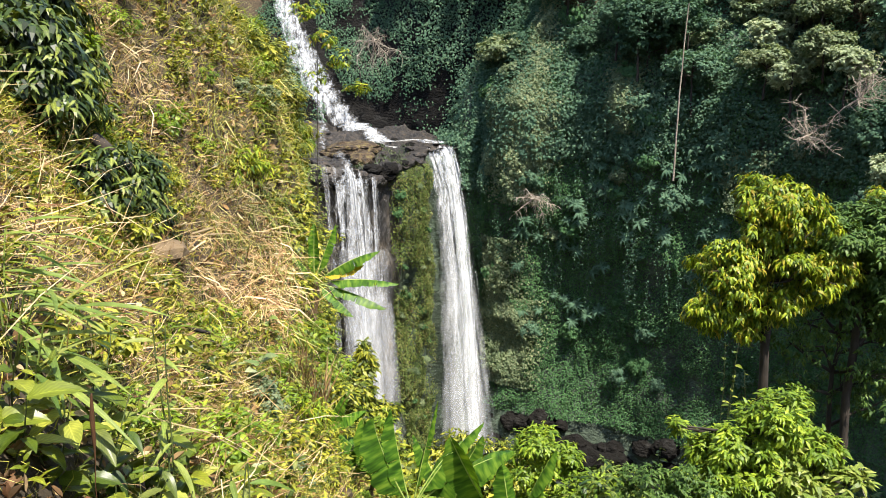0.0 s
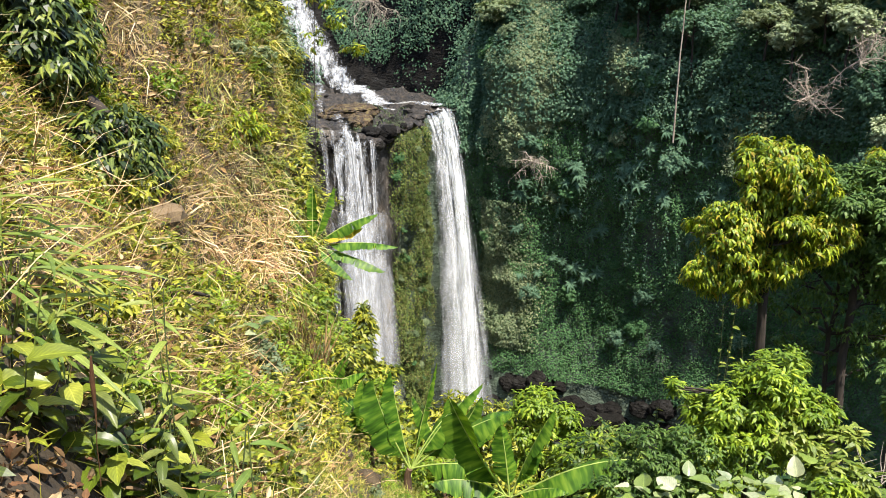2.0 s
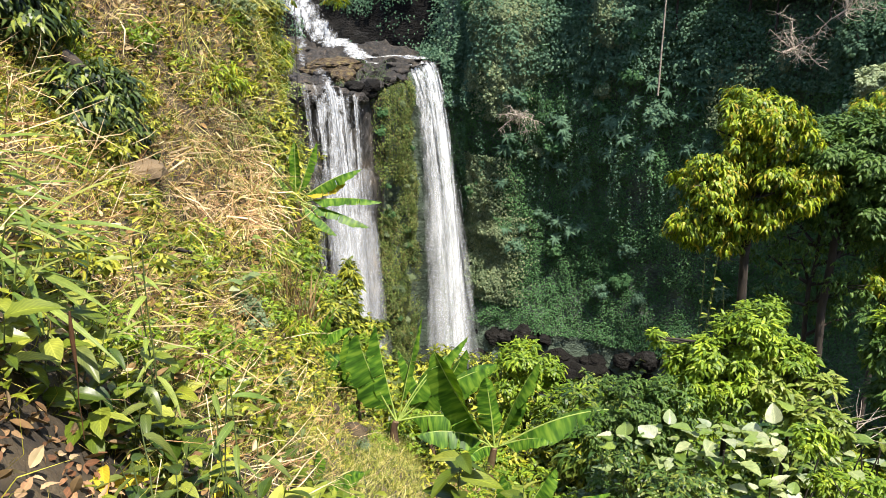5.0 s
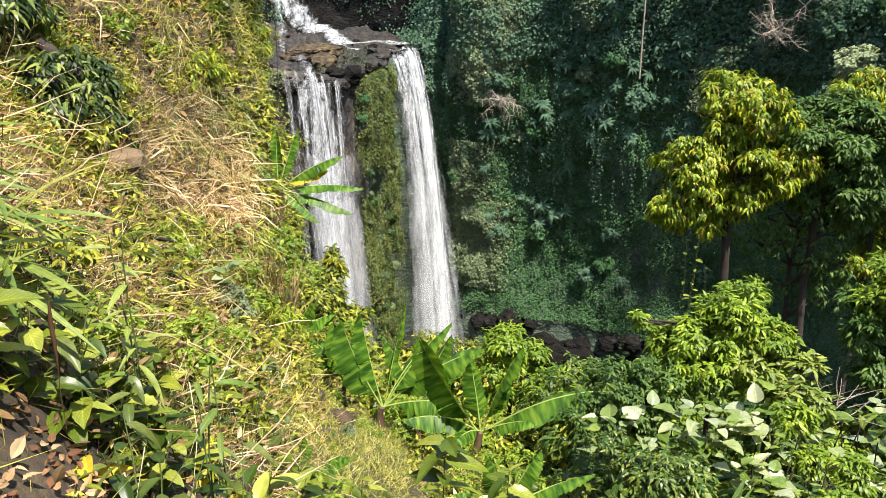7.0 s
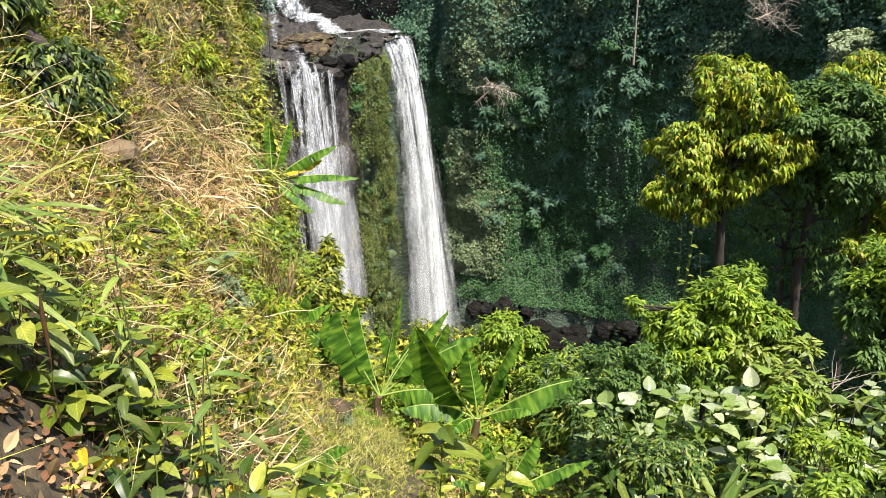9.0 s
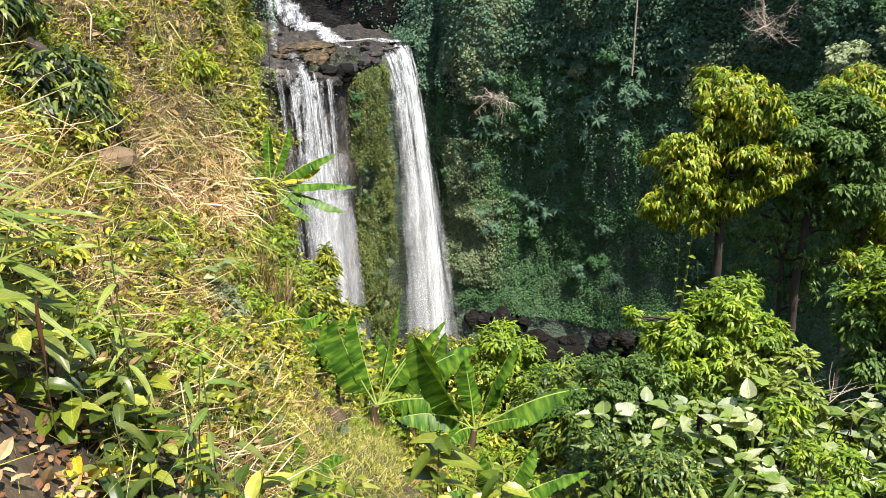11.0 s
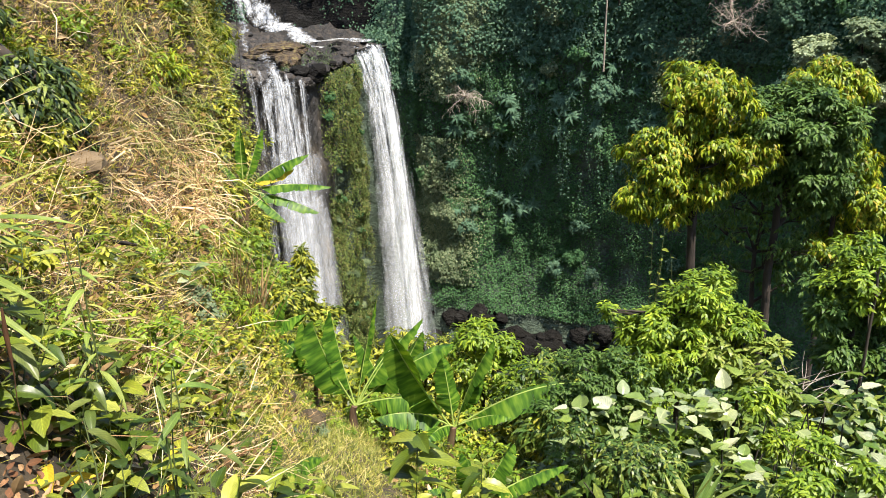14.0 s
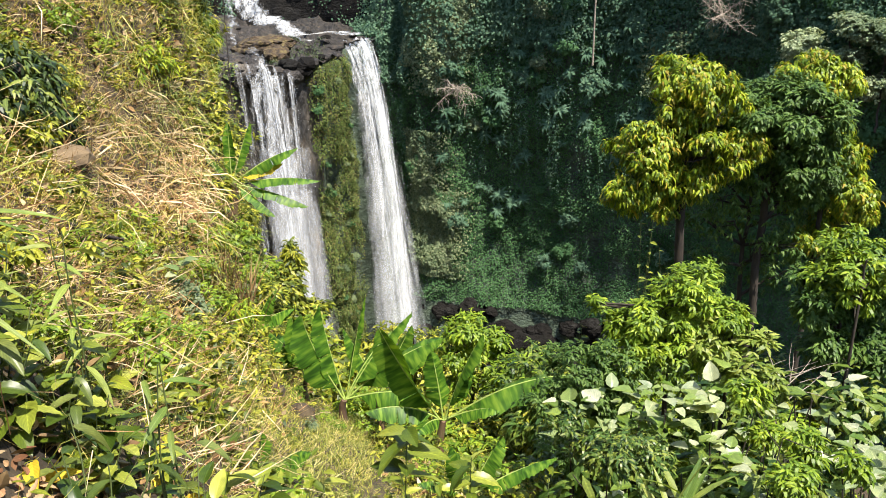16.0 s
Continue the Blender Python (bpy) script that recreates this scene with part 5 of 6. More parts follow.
bare_shrub((-8.5, 101.5, 4.5), 4.2, "bare grey shrub hanging over the upper rock wall", 431, 0.7)
bare_shrub((30.8, 68.5, -4.2), 3.2, "bare grey-brown shrub on the slope", 432)
bare_shrub((9.4, 83.0, -12.0), 2.4, "tangle of dead twigs on the cliff", 433, 0.6)
bare_shrub((33.5, 66, -1.0), 3.5, "spreading bare tree on the upper slope", 434)
for (x, y, z), h, k in (((21.6, 75.2, -9), 16, 1),):
    ob = thing("dead_tree", (0, 0, 0), "thin pale bare tree on the cliff", "tree")
    b = Build()
    tube(b, bent((x, y, z), (x + 0.4, y, z + h), np.random.default_rng(k), 0.03, 9), np.linspace(0.09, 0.05, 9), 6)
    part("trunk", b, DEADWOOD, ob, shade_smooth=True)


# ---- boulders ----
def boulder(at, size, seed, mat, label, squash=(1, 1, 0.7)):
    bm = bmesh.new()
    bmesh.ops.create_icosphere(bm, subdivisions=2 if size < 0.9 else 3 if size < 2 else 4, radius=1)
    v = np.array([p.co for p in bm.verts])
    f = np.array([[p.index for p in q.verts] for q in bm.faces])
    bm.free()
    k = 1 + 0.45 * fbm(v * 1.1 + seed * 3.7, 4, seed) + 0.22 * fbm(v * 4.0 + seed, 3, seed + 1)
    facet = np.round(v * 2.2) / 2.2
    v = unit(0.7 * v + 0.3 * facet) * k[:, None] * np.array(squash) * size
    b = Build()
    b.add(v, f)
    ob = solo("boulder", b, mat, label, "boulder", "boulders")
    ob.location = at
    ob.rotation_euler = (0, 0, seed * 1.7)
    return ob


r = np.random.default_rng(440)
for i in range(95):
    t = i / 94
    x = 6.5 + 21 * t + r.normal(0, 1)
    y = float(np.interp(x, CLIFF_X[12:19], CLIFF_Y[12:19])) - r.uniform(-0.5, 7) - 1.5
    boulder((x, y, -42 + (4.5 if i % 3 else 1.5) * r.random() * (y > 78)), r.uniform(0.6, 1.9), i, ROCK, "dark wet boulder at the cliff foot, shade in its colour", (1, 1, 0.8))
for i in range(70):
    x, y = r.uniform(-14, 1.5), 74.5 + 24 * r.random() ** 1.4
    if y < np.interp(x, CLIFF_X[:14], CLIFF_Y[:14]) + 0.4:
        continue
    boulder((x, y, float(shelf_z(x, y)) + 0.1), r.uniform(0.3, 1.1), 160 + i, LEDGE if i % 2 else ROCK, "rough basalt block on the shelf", (1.2, 1, 0.55))


for i in range(30):
    x = -11.5 + 7.6 * i / 29 + r.normal(0, 0.15)
    y = float(np.interp(x, CLIFF_X[:9], CLIFF_Y[:9])) + r.uniform(-0.1, 1.2)
    boulder((x, y, float(shelf_z(x, y)) + r.uniform(-0.1, 0.25)), r.uniform(0.35, 0.9), 120 + i, ROCK if i % 3 else LEDGE, "rough basalt block on the lip", (1.2, 1, 0.7))


boulder((-9.3, 82.0, -6.9), 2.2, 301, MOUND, "broad brown rock mound on the shelf", (1.3, 1, 0.42))
boulder((-7.9, 78.5, -7.4), 1.2, 302, MOUND, "mossy rock hump on the shelf", (1.3, 1, 0.6))
boulder((-12.0, 76.5, -8.6), 1.6, 303, LEDGE, "brown rock hump on the shelf", (1.2, 1, 0.6))


# ---- shrubs and herbs on the near hillside ----
def clump(label, leaves, width, leaf, n, seed, shape, droop=0.4):
    r = np.random.default_rng(seed)
    ob = thing("bush", (0, 0, -300), label, "bush", "hillside bushes")
    b = Build()
    tube(b, bent((0, 0, -0.1), r.normal(0, 0.1, 3) * width + np.array((0, 0, width * 0.7)), r, 0.1, 5), np.linspace(0.012, 0.005, 5), 5)
    part("stem", b, BARK, ob)
    b = Build()
    crown_leaves(b, [((0, 0, width * 0.5), (width * 0.5, width * 0.5, width * 0.42))], n, 5, leaf, shape, r, droop)
    part("foliage", b, leaves, ob)
    return ob


FINE, PLAIN = leaf_shape(0.42, 0.2, 0.06), flat_shape(0.5)
hill = [clump("low bush of light green pointed leaves", WEED, 0.8, (0.07, 0.16), 75, 501, FINE),
        clump("low bush of fresh green leaves", FRESH, 0.7, (0.06, 0.14), 80, 502, FINE),
        clump("low bush of dark glossy leaves", DARKLEAF, 0.9, (0.11, 0.22), 110, 503, leaf_shape(0.3, 0.3, 0.06), 0.7),
        clump("low yellow-green bush of narrow leaves", MANGO, 0.7, (0.1, 0.22), 75, 504, leaf_shape(0.2, 0.3, 0.04), 0.7),
        clump("small bush of pale green leaves", PALE, 0.6, (0.05, 0.12), 110, 505, PLAIN),
        clump("dark dense thicket of drooping pointed leaves, shade in colour", SHADY, 1.0, (0.11, 0.22), 240, 507, leaf_shape(0.3, 0.35, 0.06), 0.8)]
r = np.random.default_rng(506)
spots = []
for i in range(240):
    y = 2.8 + 18 * r.random() ** 0.7
    x = r.uniform(-0.62 * y, 0.1 * y) if i % 4 else r.uniform(-0.3 * y, -0.12 * y)
    if trail(x, y) > 0.25 or dryness(x, y) > 0.35:
        continue
    spots.append((x, y, int(r.choice([0, 0, 0, 1, 1, 3, 4])), r.uniform(0.35, 0.85) * (0.55 + 0.045 * y)))
# thicket with painted shade, bushes at the top and along the drop
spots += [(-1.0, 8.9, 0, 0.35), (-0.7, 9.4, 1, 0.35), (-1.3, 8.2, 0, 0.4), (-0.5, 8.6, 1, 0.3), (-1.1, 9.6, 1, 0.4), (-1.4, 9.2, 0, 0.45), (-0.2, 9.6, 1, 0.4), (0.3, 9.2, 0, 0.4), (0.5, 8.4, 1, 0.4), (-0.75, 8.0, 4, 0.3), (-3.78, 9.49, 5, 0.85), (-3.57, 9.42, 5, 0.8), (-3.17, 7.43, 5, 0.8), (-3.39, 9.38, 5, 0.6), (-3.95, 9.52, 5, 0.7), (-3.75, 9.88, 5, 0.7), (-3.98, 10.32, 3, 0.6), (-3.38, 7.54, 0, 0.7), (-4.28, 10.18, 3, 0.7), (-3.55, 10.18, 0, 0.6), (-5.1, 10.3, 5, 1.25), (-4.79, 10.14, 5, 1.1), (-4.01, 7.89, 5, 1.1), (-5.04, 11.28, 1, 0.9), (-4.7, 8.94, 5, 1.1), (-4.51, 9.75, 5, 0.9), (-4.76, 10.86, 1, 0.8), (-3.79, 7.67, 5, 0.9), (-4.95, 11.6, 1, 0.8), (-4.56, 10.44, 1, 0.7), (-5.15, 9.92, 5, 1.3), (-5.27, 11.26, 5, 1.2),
          (-3.2, 17.5, 3, 1.2), (-3.6, 18.5, 4, 1.3), (-2.7, 16.0, 0, 1.2), (-2.4, 16.4, 1, 1.3), (-2.1, 15.2, 1, 1.2), (-2.0, 14.2, 0, 1.1), (-1.7, 16.0, 1, 1.6), (-2.5, 18.5, 0, 1.8), (-2.0, 19.5, 1, 2.0), (-1.4, 18.0, 0, 1.7),
          (3.1, 4.9, 1, 1.1), (3.5, 5.0, 1, 1.2), (3.7, 4.7, 0, 1.2), (4.0, 5.0, 1, 1.3), (4.3, 5.2, 2, 1.3), (3.9, 5.5, 1, 1.2), (0.2, 13.6, 1, 1.7), (-0.3, 14.4, 0, 1.8), (0.8, 14.6, 1, 1.8), (0.1, 17.0, 0, 2.0), (2.9, 4.5, 1, 0.9), (1.3, 7.4, 1, 0.9), (1.15, 8.6, 1, 1.0), (0.9, 11.0, 1, 1.0),
          (-2.3, 12.3, 0, 0.9), (-2.0, 12.6, 1, 1.0), (-2.15, 12.9, 1, 1.0), (0.1, 12.0, 0, 1.3), (-0.3, 11.8, 1, 1.1), (0.5, 11.5, 1, 1.2), (1.2, 12.0, 0, 1.3),
          (-1.2, 13.2, 1, 1.0), (-1.6, 12.4, 0, 1.0), (-0.2, 13.0, 1, 1.2), (0.4, 12.6, 0, 1.2), (-0.5, 15.5, 1, 1.7), (0.6, 16.0, 0, 1.8), (-1.4, 21.5, 1, 2.2), (0.3, 21, 1, 2.2), (1.3, 18.5, 0, 2.0)]
for x, y, k, size in spots:
    copy_thing(hill[k], Matrix.Translation(on_hill(x, y)) @ Matrix.Rotation(r.uniform(0, 6.28), 4, "Z") @ Matrix.Scale(size, 4))

# thicket down the slope beyond the path
for i in range(125):
    y = r.uniform(4.6, 15)
    x = r.uniform(0.16 * y + 0.35, 0.72 * y)
    if (abs(x - 2.2) < 0.6 and y < 5.4) or (1.0 < x < 2.4 and 5.2 < y < 9.6):
        continue
    z = float(ground_z(x, y))
    top = min(-0.85 - 0.31 * y + 0.2 * r.normal(), z + 3.0)
    size = r.uniform(0.9, 1.6)
    copy_thing(hill[int(r.choice([0, 1, 1, 2, 2, 4]))], Matrix.Translation((x, y, max(z - 0.1, top - size * r.uniform(0.9, 1.8)))) @ Matrix.Rotation(r.uniform(0, 6.28), 4, "Z") @ Matrix.Scale(size, 4))
for ob in hill:
    for o in (*ob.children_recursive, ob):
        bpy.data.objects.remove(o)


# ---- plants with large single leaves ----
def broad_leaf(name, w, droop, mat, quilt=0.012, tip=1.0):
    """A broad leaf with a folded midrib and quilted veins."""
    n, c = 11, 7
    t = np.linspace(0, 1, n)
    u = np.linspace(-1, 1, c)
    half = 0.5 * w * np.sin(np.pi * t ** (0.75 * tip)) ** 0.75
    half[0], half[-1] = 0.01, 0.005
    T, U = np.meshgrid(t, u, indexing="ij")
    x = half[:, None] * U
    z = 0.16 * w * np.abs(U) * half[:, None] / (0.5 * w) - droop * T ** 2 + quilt * np.sin(T * 28 - np.abs(U) * 4) * np.abs(U)
    b = Build()
    grid(b, stack(x, T, z))
    return b.mesh(name, mat, True)


def set_leaf(parent, mesh, at, along, upper, size):
    along = Vector(along).normalized()
    right = along.cross(Vector(upper)).normalized()
    up = right.cross(along)
    ob = new("leaf", mesh)
    ob.parent = parent
    ob.matrix_basis = Matrix.Translation(at) @ Matrix((right, along, up)).transposed().to_4x4() @ Matrix.Scale(size, 4)
    return ob


def leaf_object_material(name, colours, through, gloss):
    """As foliage, but varied from object to object."""
    m = leaf_material(name, colours, through, gloss, 2.0, veins=0.5)
    nt = m.node_tree
    info = nt.nodes.new("ShaderNodeObjectInfo")
    for n in nt.nodes:
        if n.bl_idname == "ShaderNodeNewGeometry":
            for l in [l for l in nt.links if l.from_node == n and l.from_socket.name == "Random Per Island"]:
                nt.links.new(info.outputs["Random"], l.to_socket)
    return m


QUILT = leaf_object_material("quilted leaf", [(0.035, 0.065, 0.008), (0.09, 0.13, 0.013), (0.17, 0.21, 0.025), (0.28, 0.31, 0.06)], 0.22, 0.27)
SAGE = leaf_object_material("dull blue-green leaf", [(0.02, 0.045, 0.01), (0.05, 0.085, 0.018), (0.12, 0.15, 0.04)], 0.2, 0.28)
# the silvery tones paint the sky's gloss onto green leaves
BROAD = leaf_object_material("broad pale leaf, sheen in its colour", [(0.06, 0.11, 0.018), (0.13, 0.2, 0.035), (0.26, 0.31, 0.19), (0.1, 0.18, 0.025), (0.4, 0.44, 0.34), (0.15, 0.23, 0.035), (0.36, 0.4, 0.29)], 0.25, 0.22)
BROAD.node_tree.nodes["Principled BSDF"].inputs["Specular IOR Level"].default_value = 0.5
BLADE = leaf_object_material("long blade", [(0.12, 0.2, 0.04), (0.2, 0.27, 0.06), (0.3, 0.33, 0.1)], 0.35, 0.4)
YELLOW = leaf_object_material("yellowed leaf", [(0.5, 0.38, 0.03), (0.6, 0.5, 0.06)], 0.35, 0.5)
BROWN = leaf_object_material("brown dead leaf", [(0.09, 0.04, 0.018), (0.18, 0.09, 0.045), (0.3, 0.18, 0.1), (0.42, 0.31, 0.2)], 0.1, 0.7)
M_QUILT = [broad_leaf("leaf", 0.55, 0.25, QUILT, 0.03), broad_leaf("leaf", 0.5, 0.4, QUILT, 0.03)]
M_SAGE = [broad_leaf("leaf", 0.36, 0.35, SAGE), broad_leaf("leaf", 0.32, 0.55, SAGE)]
M_BROAD = [broad_leaf("leaf", 0.85, 0.06, BROAD, 0.03, 0.8), broad_leaf("leaf", 0.78, 0.16, BROAD, 0.03, 0.8)]
M_OVAL = [broad_leaf("leaf", 0.48, 0.2, QUILT, 0.004), broad_leaf("leaf", 0.42, 0.35, QUILT, 0.004)]
M_BLADE = [broad_leaf("leaf", 0.08, 0.35, BLADE, 0.002), broad_leaf("leaf", 0.07, 0.6, BLADE, 0.002)]
M_SWORD = [broad_leaf("leaf", 0.13, 0.12, BLADE, 0.003), broad_leaf("leaf", 0.12, 0.3, BLADE, 0.003)]
M_NARROW = [broad_leaf("leaf", 0.2, 0.3, BLADE, 0.004), broad_leaf("leaf", 0.18, 0.5, BLADE, 0.004)]
M_DEAD = [broad_leaf("leaf", 0.55, -0.4, BROWN, 0.04), broad_leaf("leaf", 0.42, 0.6, BROWN, 0.04)]


def leafy(name, at, label, meshes, height, count, leaf, seed, category="plant", lean=(0, 0, 1), stem=0.008, rise=0.2, spread=0.15, low=0.15, group=""):
    """A herb: one to three stems with broad leaves set round them."""
    r = np.random.default_rng(seed)
    ob = thing(name, at, label, category, group)
    stems = []
    for k in range(1 + count // 12):
        end = np.array(lean) * height + r.normal(0, spread * height, 3) * (1, 1, 0.3)
        pts = bent((0, 0, -0.05), end, r, 0.06, 8)
        b = Build()
        tube(b, pts, np.linspace(stem, stem * 0.5, 8), 6)
        part("stem", b, BARK if stem > 0.007 else STALK, ob, shade_smooth=True)
        stems.append(pts)
    for i in range(count):
        pts = stems[i % len(stems)]
        t = low + (1 - low) * (i + 0.5) / count
        p = np.array([np.interp(t * 7, np.arange(8), pts[:, k]) for k in range(3)])
        a = i * 2.4 + r.normal(0, 0.3)
        d = (math.cos(a), math.sin(a), rise + r.normal(0, 0.2))
        set_leaf(ob, meshes[i % 2], p, d, (r.normal(0, 0.25), r.normal(0, 0.25), 1), r.uniform(*leaf))
    return ob


# near left: quilted and dull-leaved herbs, ovals, stalks
r = np.random.default_rng(599)
for i, (x, y) in enumerate(((-1.35, 2.3), (-1.3, 2.45), (-1.15, 2.5), (-1.5, 2.9), (-0.82, 2.05), (-1.45, 2.5), (-0.95, 2.5), (-1.6, 3.2), (-1.2, 2.8), (-1.0, 2.65))):
    leafy("herb", on_hill(x, y), "herb with broad quilted green leaves", M_QUILT, r.uniform(0.15, 0.32), 14, (0.08, 0.16), 600 + i, "herb", group="quilted herbs", stem=0.004, spread=0.4)
for i, (x, y) in enumerate(((-0.78, 1.95), (-0.72, 2.1), (-0.9, 2.3), (-1.25, 2.6), (-0.62, 2.4), (-0.85, 2.15), (-1.1, 2.6))):
    leafy("herb", on_hill(x, y), "herb with dull dark green leaves", M_SAGE, r.uniform(0.3, 0.5), 15, (0.09, 0.16), 620 + i, "herb", rise=-0.1, group="dark herbs", stem=0.004, spread=0.35)
for i in range(26):
    x, y = r.uniform(-1.5, -0.35), r.uniform(2.6, 4.6)
    leafy("herb", on_hill(x, y), "herb with smooth oval light green leaves", M_OVAL, r.uniform(0.15, 0.38), 12, (0.08, 0.17), 640 + i, "herb", rise=0.4, group="oval-leaved herbs", stem=0.004, spread=0.35)
leafy("tall_weed", on_hill(-1.0, 2.75), "tall single-stemmed weed with drooping narrow leaves", M_NARROW, 1.0, 22, (0.1, 0.19), 661, "weed", low=0.3, stem=0.0045, rise=0.0, spread=0.03)
leafy("tall_weed", on_hill(-0.6, 2.18), "tall single-stemmed weed with drooping narrow leaves", M_NARROW, 1.0, 24, (0.08, 0.15), 662, "weed", low=0.4, stem=0.0045, rise=-0.1, spread=0.03)
leafy("tall_weed", on_hill(0.22, 4.5), "tall single-stemmed weed with pale leaves at its top", M_OVAL, 1.35, 11, (0.16, 0.3), 663, "weed", low=0.7, stem=0.006, rise=0.1, spread=0.02)
leafy("tall_weed", on_hill(0.72, 5.1), "single-stemmed weed with pale heart-shaped leaves", M_QUILT, 1.0, 9, (0.16, 0.26), 664, "weed", low=0.6, stem=0.006, rise=0.1, spread=0.04)
for i, (x, y) in enumerate(((-1.6, 2.82), (-1.77, 3.11), (-1.45, 2.6))):
    p = on_hill(x, y)
    ob = thing("reed", p, "reed with long narrow blade leaves", "reed", "reeds")
    for k in range(3):
        b = Build()
        end = (r.uniform(0.0, 0.2), r.normal(0, 0.08), r.uniform(0.3, 0.5))
        pts = bent((0, 0, 0), end, r, 0.05, 6)
        tube(b, pts, np.linspace(0.005, 0.003, 6), 5)
        part("stem", b, RIB, ob, shade_smooth=True)
        for q in range(5):
            set_leaf(ob, M_BLADE[q % 2], pts[1 + q], (0.9, r.normal(-0.1, 0.5), r.normal(0.25, 0.25)), (r.normal(0, 0.3), r.normal(0, 0.3), 1), r.uniform(0.2, 0.42))
leafy("sword_plant", on_hill(2.15, 4.4), "tuft of long pale sword-shaped leaves", M_SWORD, 1.3, 18, (0.35, 0.6), 681, "plant", low=0.7, rise=1.3, spread=0.08)
for i, (x, y, z) in enumerate(((3.05, 8.2, -1.2), (3.25, 8.3, -1.55), (2.35, 8.0, -2.3))):
    p = on_hill(x, y)
    leafy("climber", p, "thin climbing stalk with small light leaves", M_OVAL, z - p[2], 14, (0.06, 0.11), 684 + i, "climber", low=0.72, stem=0.006, spread=0.01)
for i, (x, y) in enumerate(((1.35, 6.9), (1.6, 6.3), (1.2, 8.0), (0.75, 6.0), (0.3, 5.6))):
    leafy("herb", on_hill(x, y), "herb with smooth oval light green leaves", M_OVAL, 0.6, 16, (0.1, 0.2), 690 + i, "herb", rise=0.4, group="oval-leaved herbs", stem=0.006, spread=0.3)
leafy("yellow_herb", on_hill(-1.05, 2.3), "herb with a few yellowed leaves", [broad_leaf("leaf", 0.5, 0.3, YELLOW)] * 2, 0.12, 3, (0.08, 0.14), 682, "herb")
leafy("yellow_herb", on_hill(-0.8, 3.1), "herb with a few yellowed leaves", [broad_leaf("leaf", 0.4, 0.3, YELLOW)] * 2, 0.4, 4, (0.1, 0.16), 683, "herb")

# broad-leaved shrubs of the thicket
r = np.random.default_rng(690)
for i, (x, y, z, n, w) in enumerate(((1.95, 6.7, -2.6, 9, 0.3), (2.3, 6.6, -2.5, 14, 0.35), (2.75, 6.5, -2.4, 18, 0.4), (3.35, 6.6, -2.35, 18, 0.45), (3.9, 6.7, -2.5, 14, 0.45), (4.5, 6.6, -2.5, 14, 0.4), (3.0, 6.0, -2.65, 12, 0.45), (3.8, 6.0, -2.75, 10, 0.5), (2.4, 6.1, -2.9, 9, 0.4), (3.3, 5.4, -2.75, 8, 0.5), (4.3, 5.6, -2.6, 14, 0.4), (4.7, 6.1, -3.0, 16, 0.5), (4.0, 5.05, -2.35, 14, 0.4), (5.1, 6.6, -3.2, 14, 0.5))):
    gz, z = float(ground_z(x, y)), z + 0.08
    ob = thing("broadleaf_shrub", (x, y, gz - 0.05), "shrub with broad green leaves, silvery sheen painted in", "shrub", "broad-leaved shrubs")
    for k in range(3):
        b = Build()
        end = (r.normal(0, w * 0.5), r.normal(0, w * 0.4), z - gz - 0.15)
        tube(b, bent((0, 0, 0), end, r, 0.05, 8), np.linspace(0.014, 0.006, 8), 6)
        part("stem", b, BARK, ob, shade_smooth=True)
    for k in range(int(n * 1.9)):
        d = unit(r.normal(0, 1, 3) + np.array((0, -0.2, 0.3)))
        p = np.array((0, 0, z - gz)) + d * (w, w * 0.9, 0.26) * r.uniform(0.4, 1.0) - (0, 0, 0.15)
        set_leaf(ob, M_BROAD[k % 2], p, (d[0] + r.normal(0, 0.5), d[1] + r.normal(0, 0.5), 0.1 + r.normal(0, 0.15)), (r.normal(0.1, 0.2), r.normal(0.05, 0.2), 1), r.uniform(0.08, 0.15) if k % 3 else r.uniform(0.16, 0.24))

for i, (x, y) in enumerate(((-2.0, 7.6), (-2.2, 7.9), (-1.85, 7.9), (-2.35, 10.4))):
    leafy("herb", on_hill(x, y), "herb with pale silvery broad leaves", M_BROAD, 0.35, 14, (0.1, 0.2), 750 + i, "herb", rise=0.2, group="silver herbs", stem=0.006, spread=0.4)

# ---- dead wood, clods, litter ----
b = Build()
tube(b, bent((-2.31, 6.20, -0.27), (-2.04, 6.70, -0.59), np.random.default_rng(3), 0.08, 9), np.linspace(0.032, 0.014, 9), 7)
solo("dead_branch", b, BARK, "dark dead branch lying on the slope", "branch", shade_smooth=True)
b = Build()
tube(b, bent((-3.44, 8.00, 0.99), (-3.05, 7.90, 0.67), np.random.default_rng(4), 0.03, 6), np.linspace(0.064, 0.058, 6), 8)
solo("log", b, BARK, "short dark log sticking out of the thicket", "log", shade_smooth=True)
b = Build()
tube(b, bent((-1.07, 2.25, 0.3), (-1.05, 2.25, 0.74), np.random.default_rng(5), 0.04, 7), np.array((0.0015, 0.0015, 0.0015, 0.0015, 0.006, 0.008, 0.003)), 7)
solo("dead_stalk", b, BROWN, "upright curled brown dead leaf stalk", "dead stalk", shade_smooth=True)
boulder((-3.42, 9.25, float(ground_z(-3.42, 9.25)) + 0.02), 0.36, 201, CLOD, "brown clod of bare earth on the slope", (1.3, 1, 0.6))
boulder((-0.92, 8.6, float(ground_z(-0.92, 8.6)) + 0.05), 0.17, 203, SOIL, "dark clod at the foot of the banana plants", (1.2, 1, 0.9))
boulder((-1.2, 8.75, float(ground_z(-1.2, 8.75)) + 0.03), 0.12, 204, SOIL, "small dark clod at the foot of the banana plants", (1.1, 1, 0.8))
r = np.random.default_rng(700)
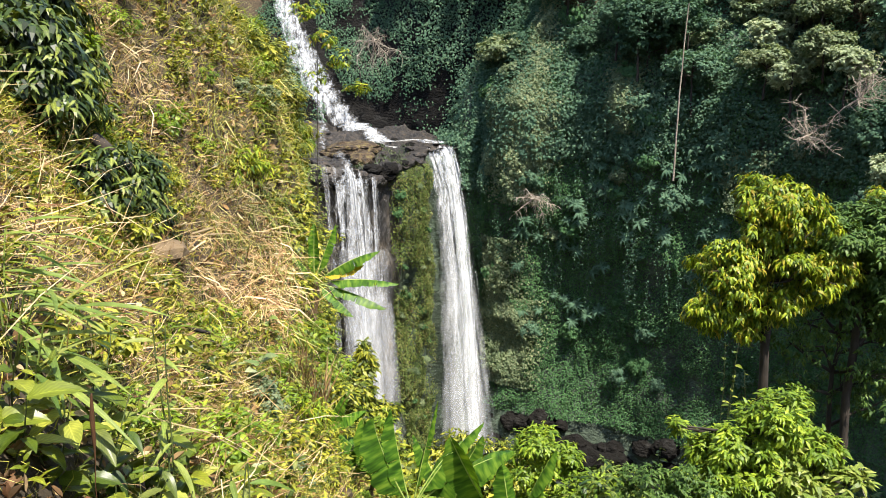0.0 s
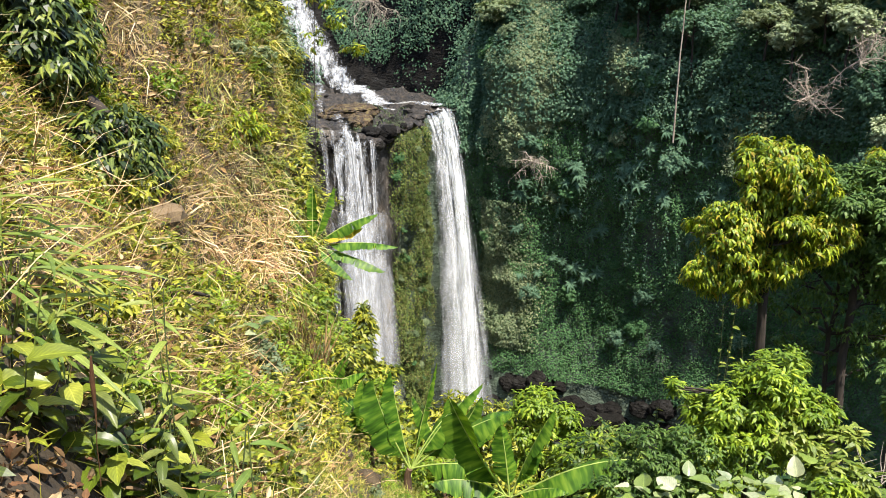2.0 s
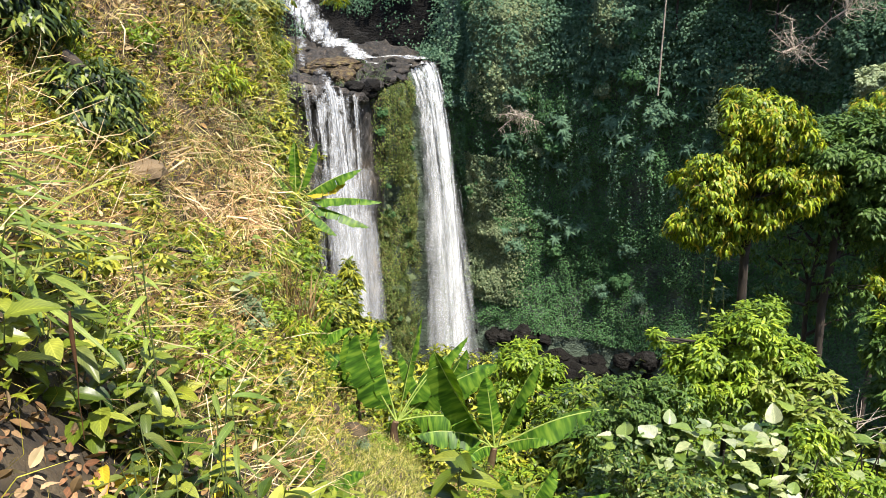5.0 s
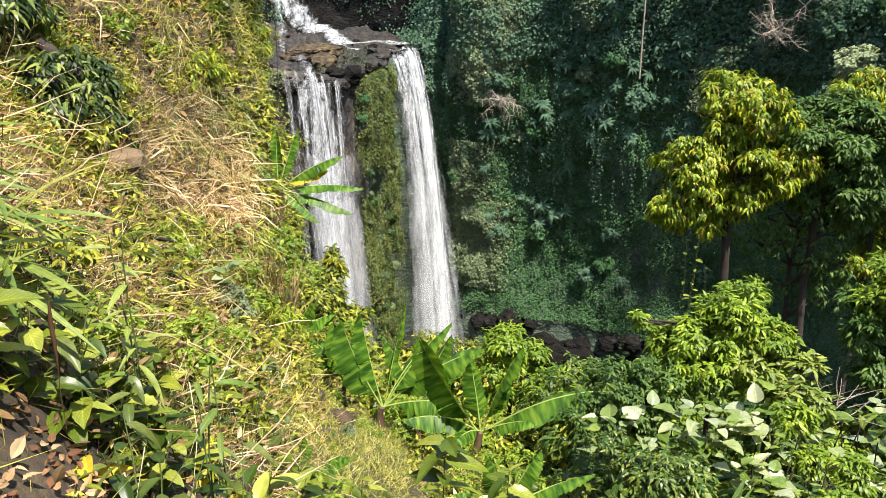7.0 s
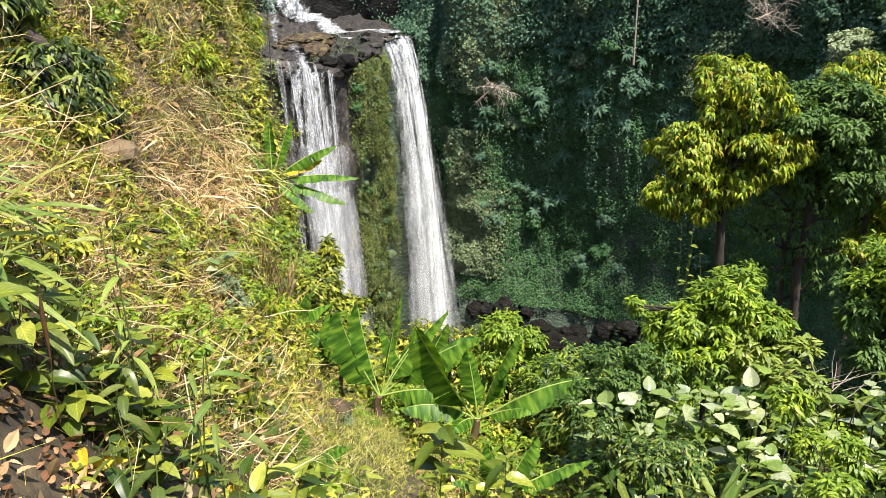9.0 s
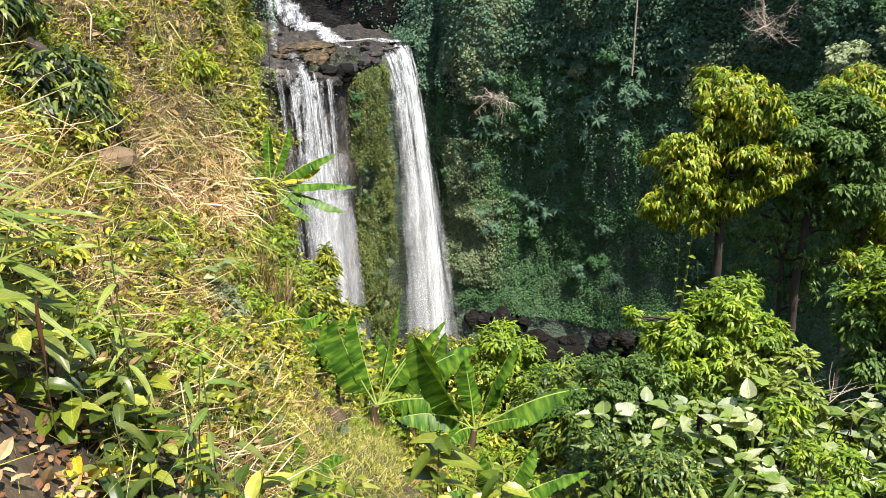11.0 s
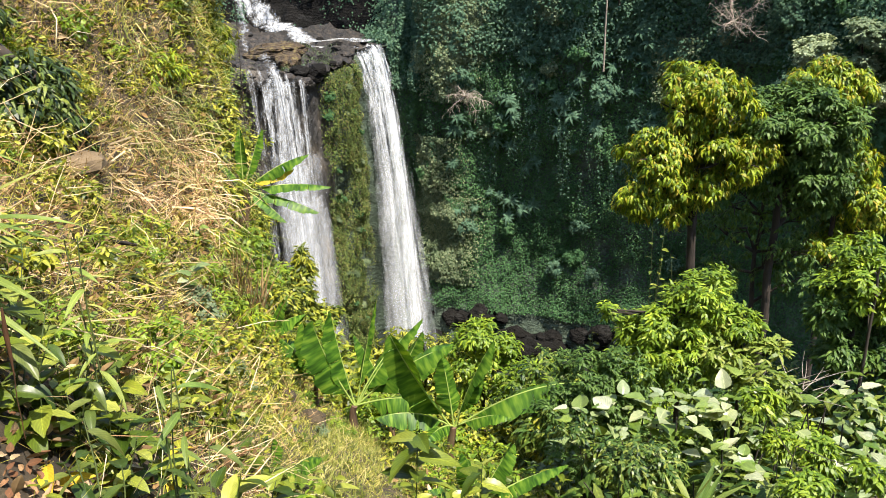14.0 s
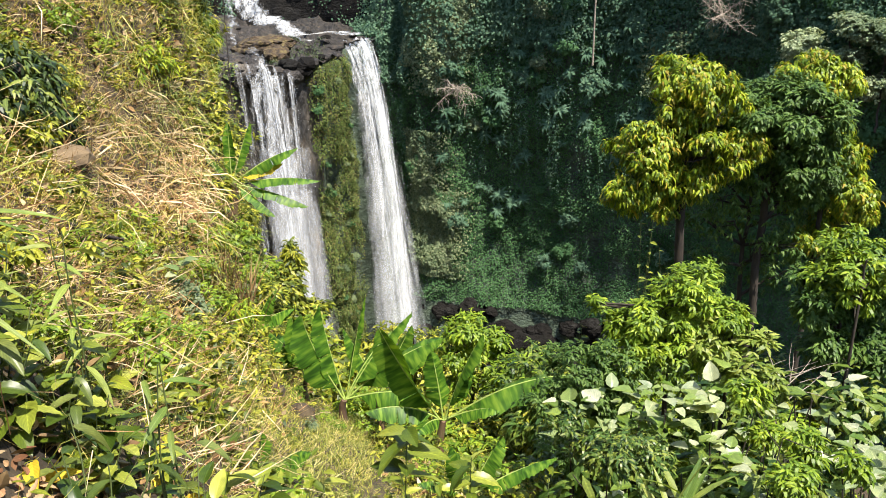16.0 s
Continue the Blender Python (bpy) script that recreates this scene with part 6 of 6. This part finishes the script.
for i in range(290):
    x, y = -1.08 + r.normal(0, 0.24), 2.15 + r.normal(0, 0.28)
    if math.hypot(x, y) < 1.7:
        continue
    ob = thing("dead_leaf", (x, y, float(ground_z(x, y)) + 0.03), "curled brown dead leaf on the ground", "dead leaf", "dead leaves")
    set_leaf(ob, M_DEAD[i % 2], (0, 0, 0), (r.normal(), r.normal(), r.normal(0, 0.3)), (r.normal(0, 0.7), r.normal(0, 0.7), 0.8), r.uniform(0.02, 0.062))
r = np.random.default_rng(701)
ob = thing("dry_twigs", on_hill(4.8, 8.0), "heap of grey dry twigs in the thicket", "twigs")
for i in range(14):
    b = Build()
    h = -3.0 - ob.location.z
    tube(b, bent((0.25 * r.normal(), 0.2 * r.normal(), h - 0.2), (0.3 + 0.3 * r.normal(), 0.3 * r.normal(), h + 0.15 * r.normal()), r, 0.08, 6), np.linspace(0.006, 0.002, 6), 4)
    part("twig", b, DEADWOOD, ob)
b = Build()
tube(b, bent((0, 0, -3.4 - ob.location.z), (0, 0, 0), r, 0.02, 5), 0.015, 5)
part("stem", b, DEADWOOD, ob)

r = np.random.default_rng(702)
for i, (x, y, h, n) in enumerate(((-1.75, 9.9, 1.15, 60), (-1.95, 10.2, 1.0, 40), (-2.6, 8.8, 0.7, 40), (-3.4, 9.2, 0.7, 40), (-3.9, 8.6, 0.6, 30), (-1.3, 8.7, 0.5, 30))):
    b = Build()
    p = np.array(on_hill(x, y)) + r.normal(0, 0.1, (n, 3)) * (1, 1, 0)
    scatter(b, blade_shape(0.02, 0.12), p, r.normal(0, 0.2, (n, 3)) + np.array((0.1, -0.05, 1)), r.normal(0, 1, (n, 3)), r.uniform(0.6, 1.0, n) * h)
    solo("dry_tuft", b, LITTER, "upright tuft of dry reddish-brown reed", "dry grass", "dry tufts")

# slim tree at the drop, its thin yellow-green twigs before the cascade
grown("tree", (-4.4, 27.5), [((0.0, 0, 3.4), (0.5, 0.5, 0.35)), ((0.9, 0, 1.9), (0.45, 0.4, 0.3)), ((1.5, 0, 0.9), (0.4, 0.4, 0.2)), ((0.4, 0, 2.5), (0.5, 0.4, 0.3)), ((0.2, 0, 1.2), (0.3, 0.3, 0.3))],
      MANGO, "slim tree with sparse yellow-green leaves on thin branches", 309, per_lump=22, whorl=6, leaf=(0.14, 0.26), radius=0.02)
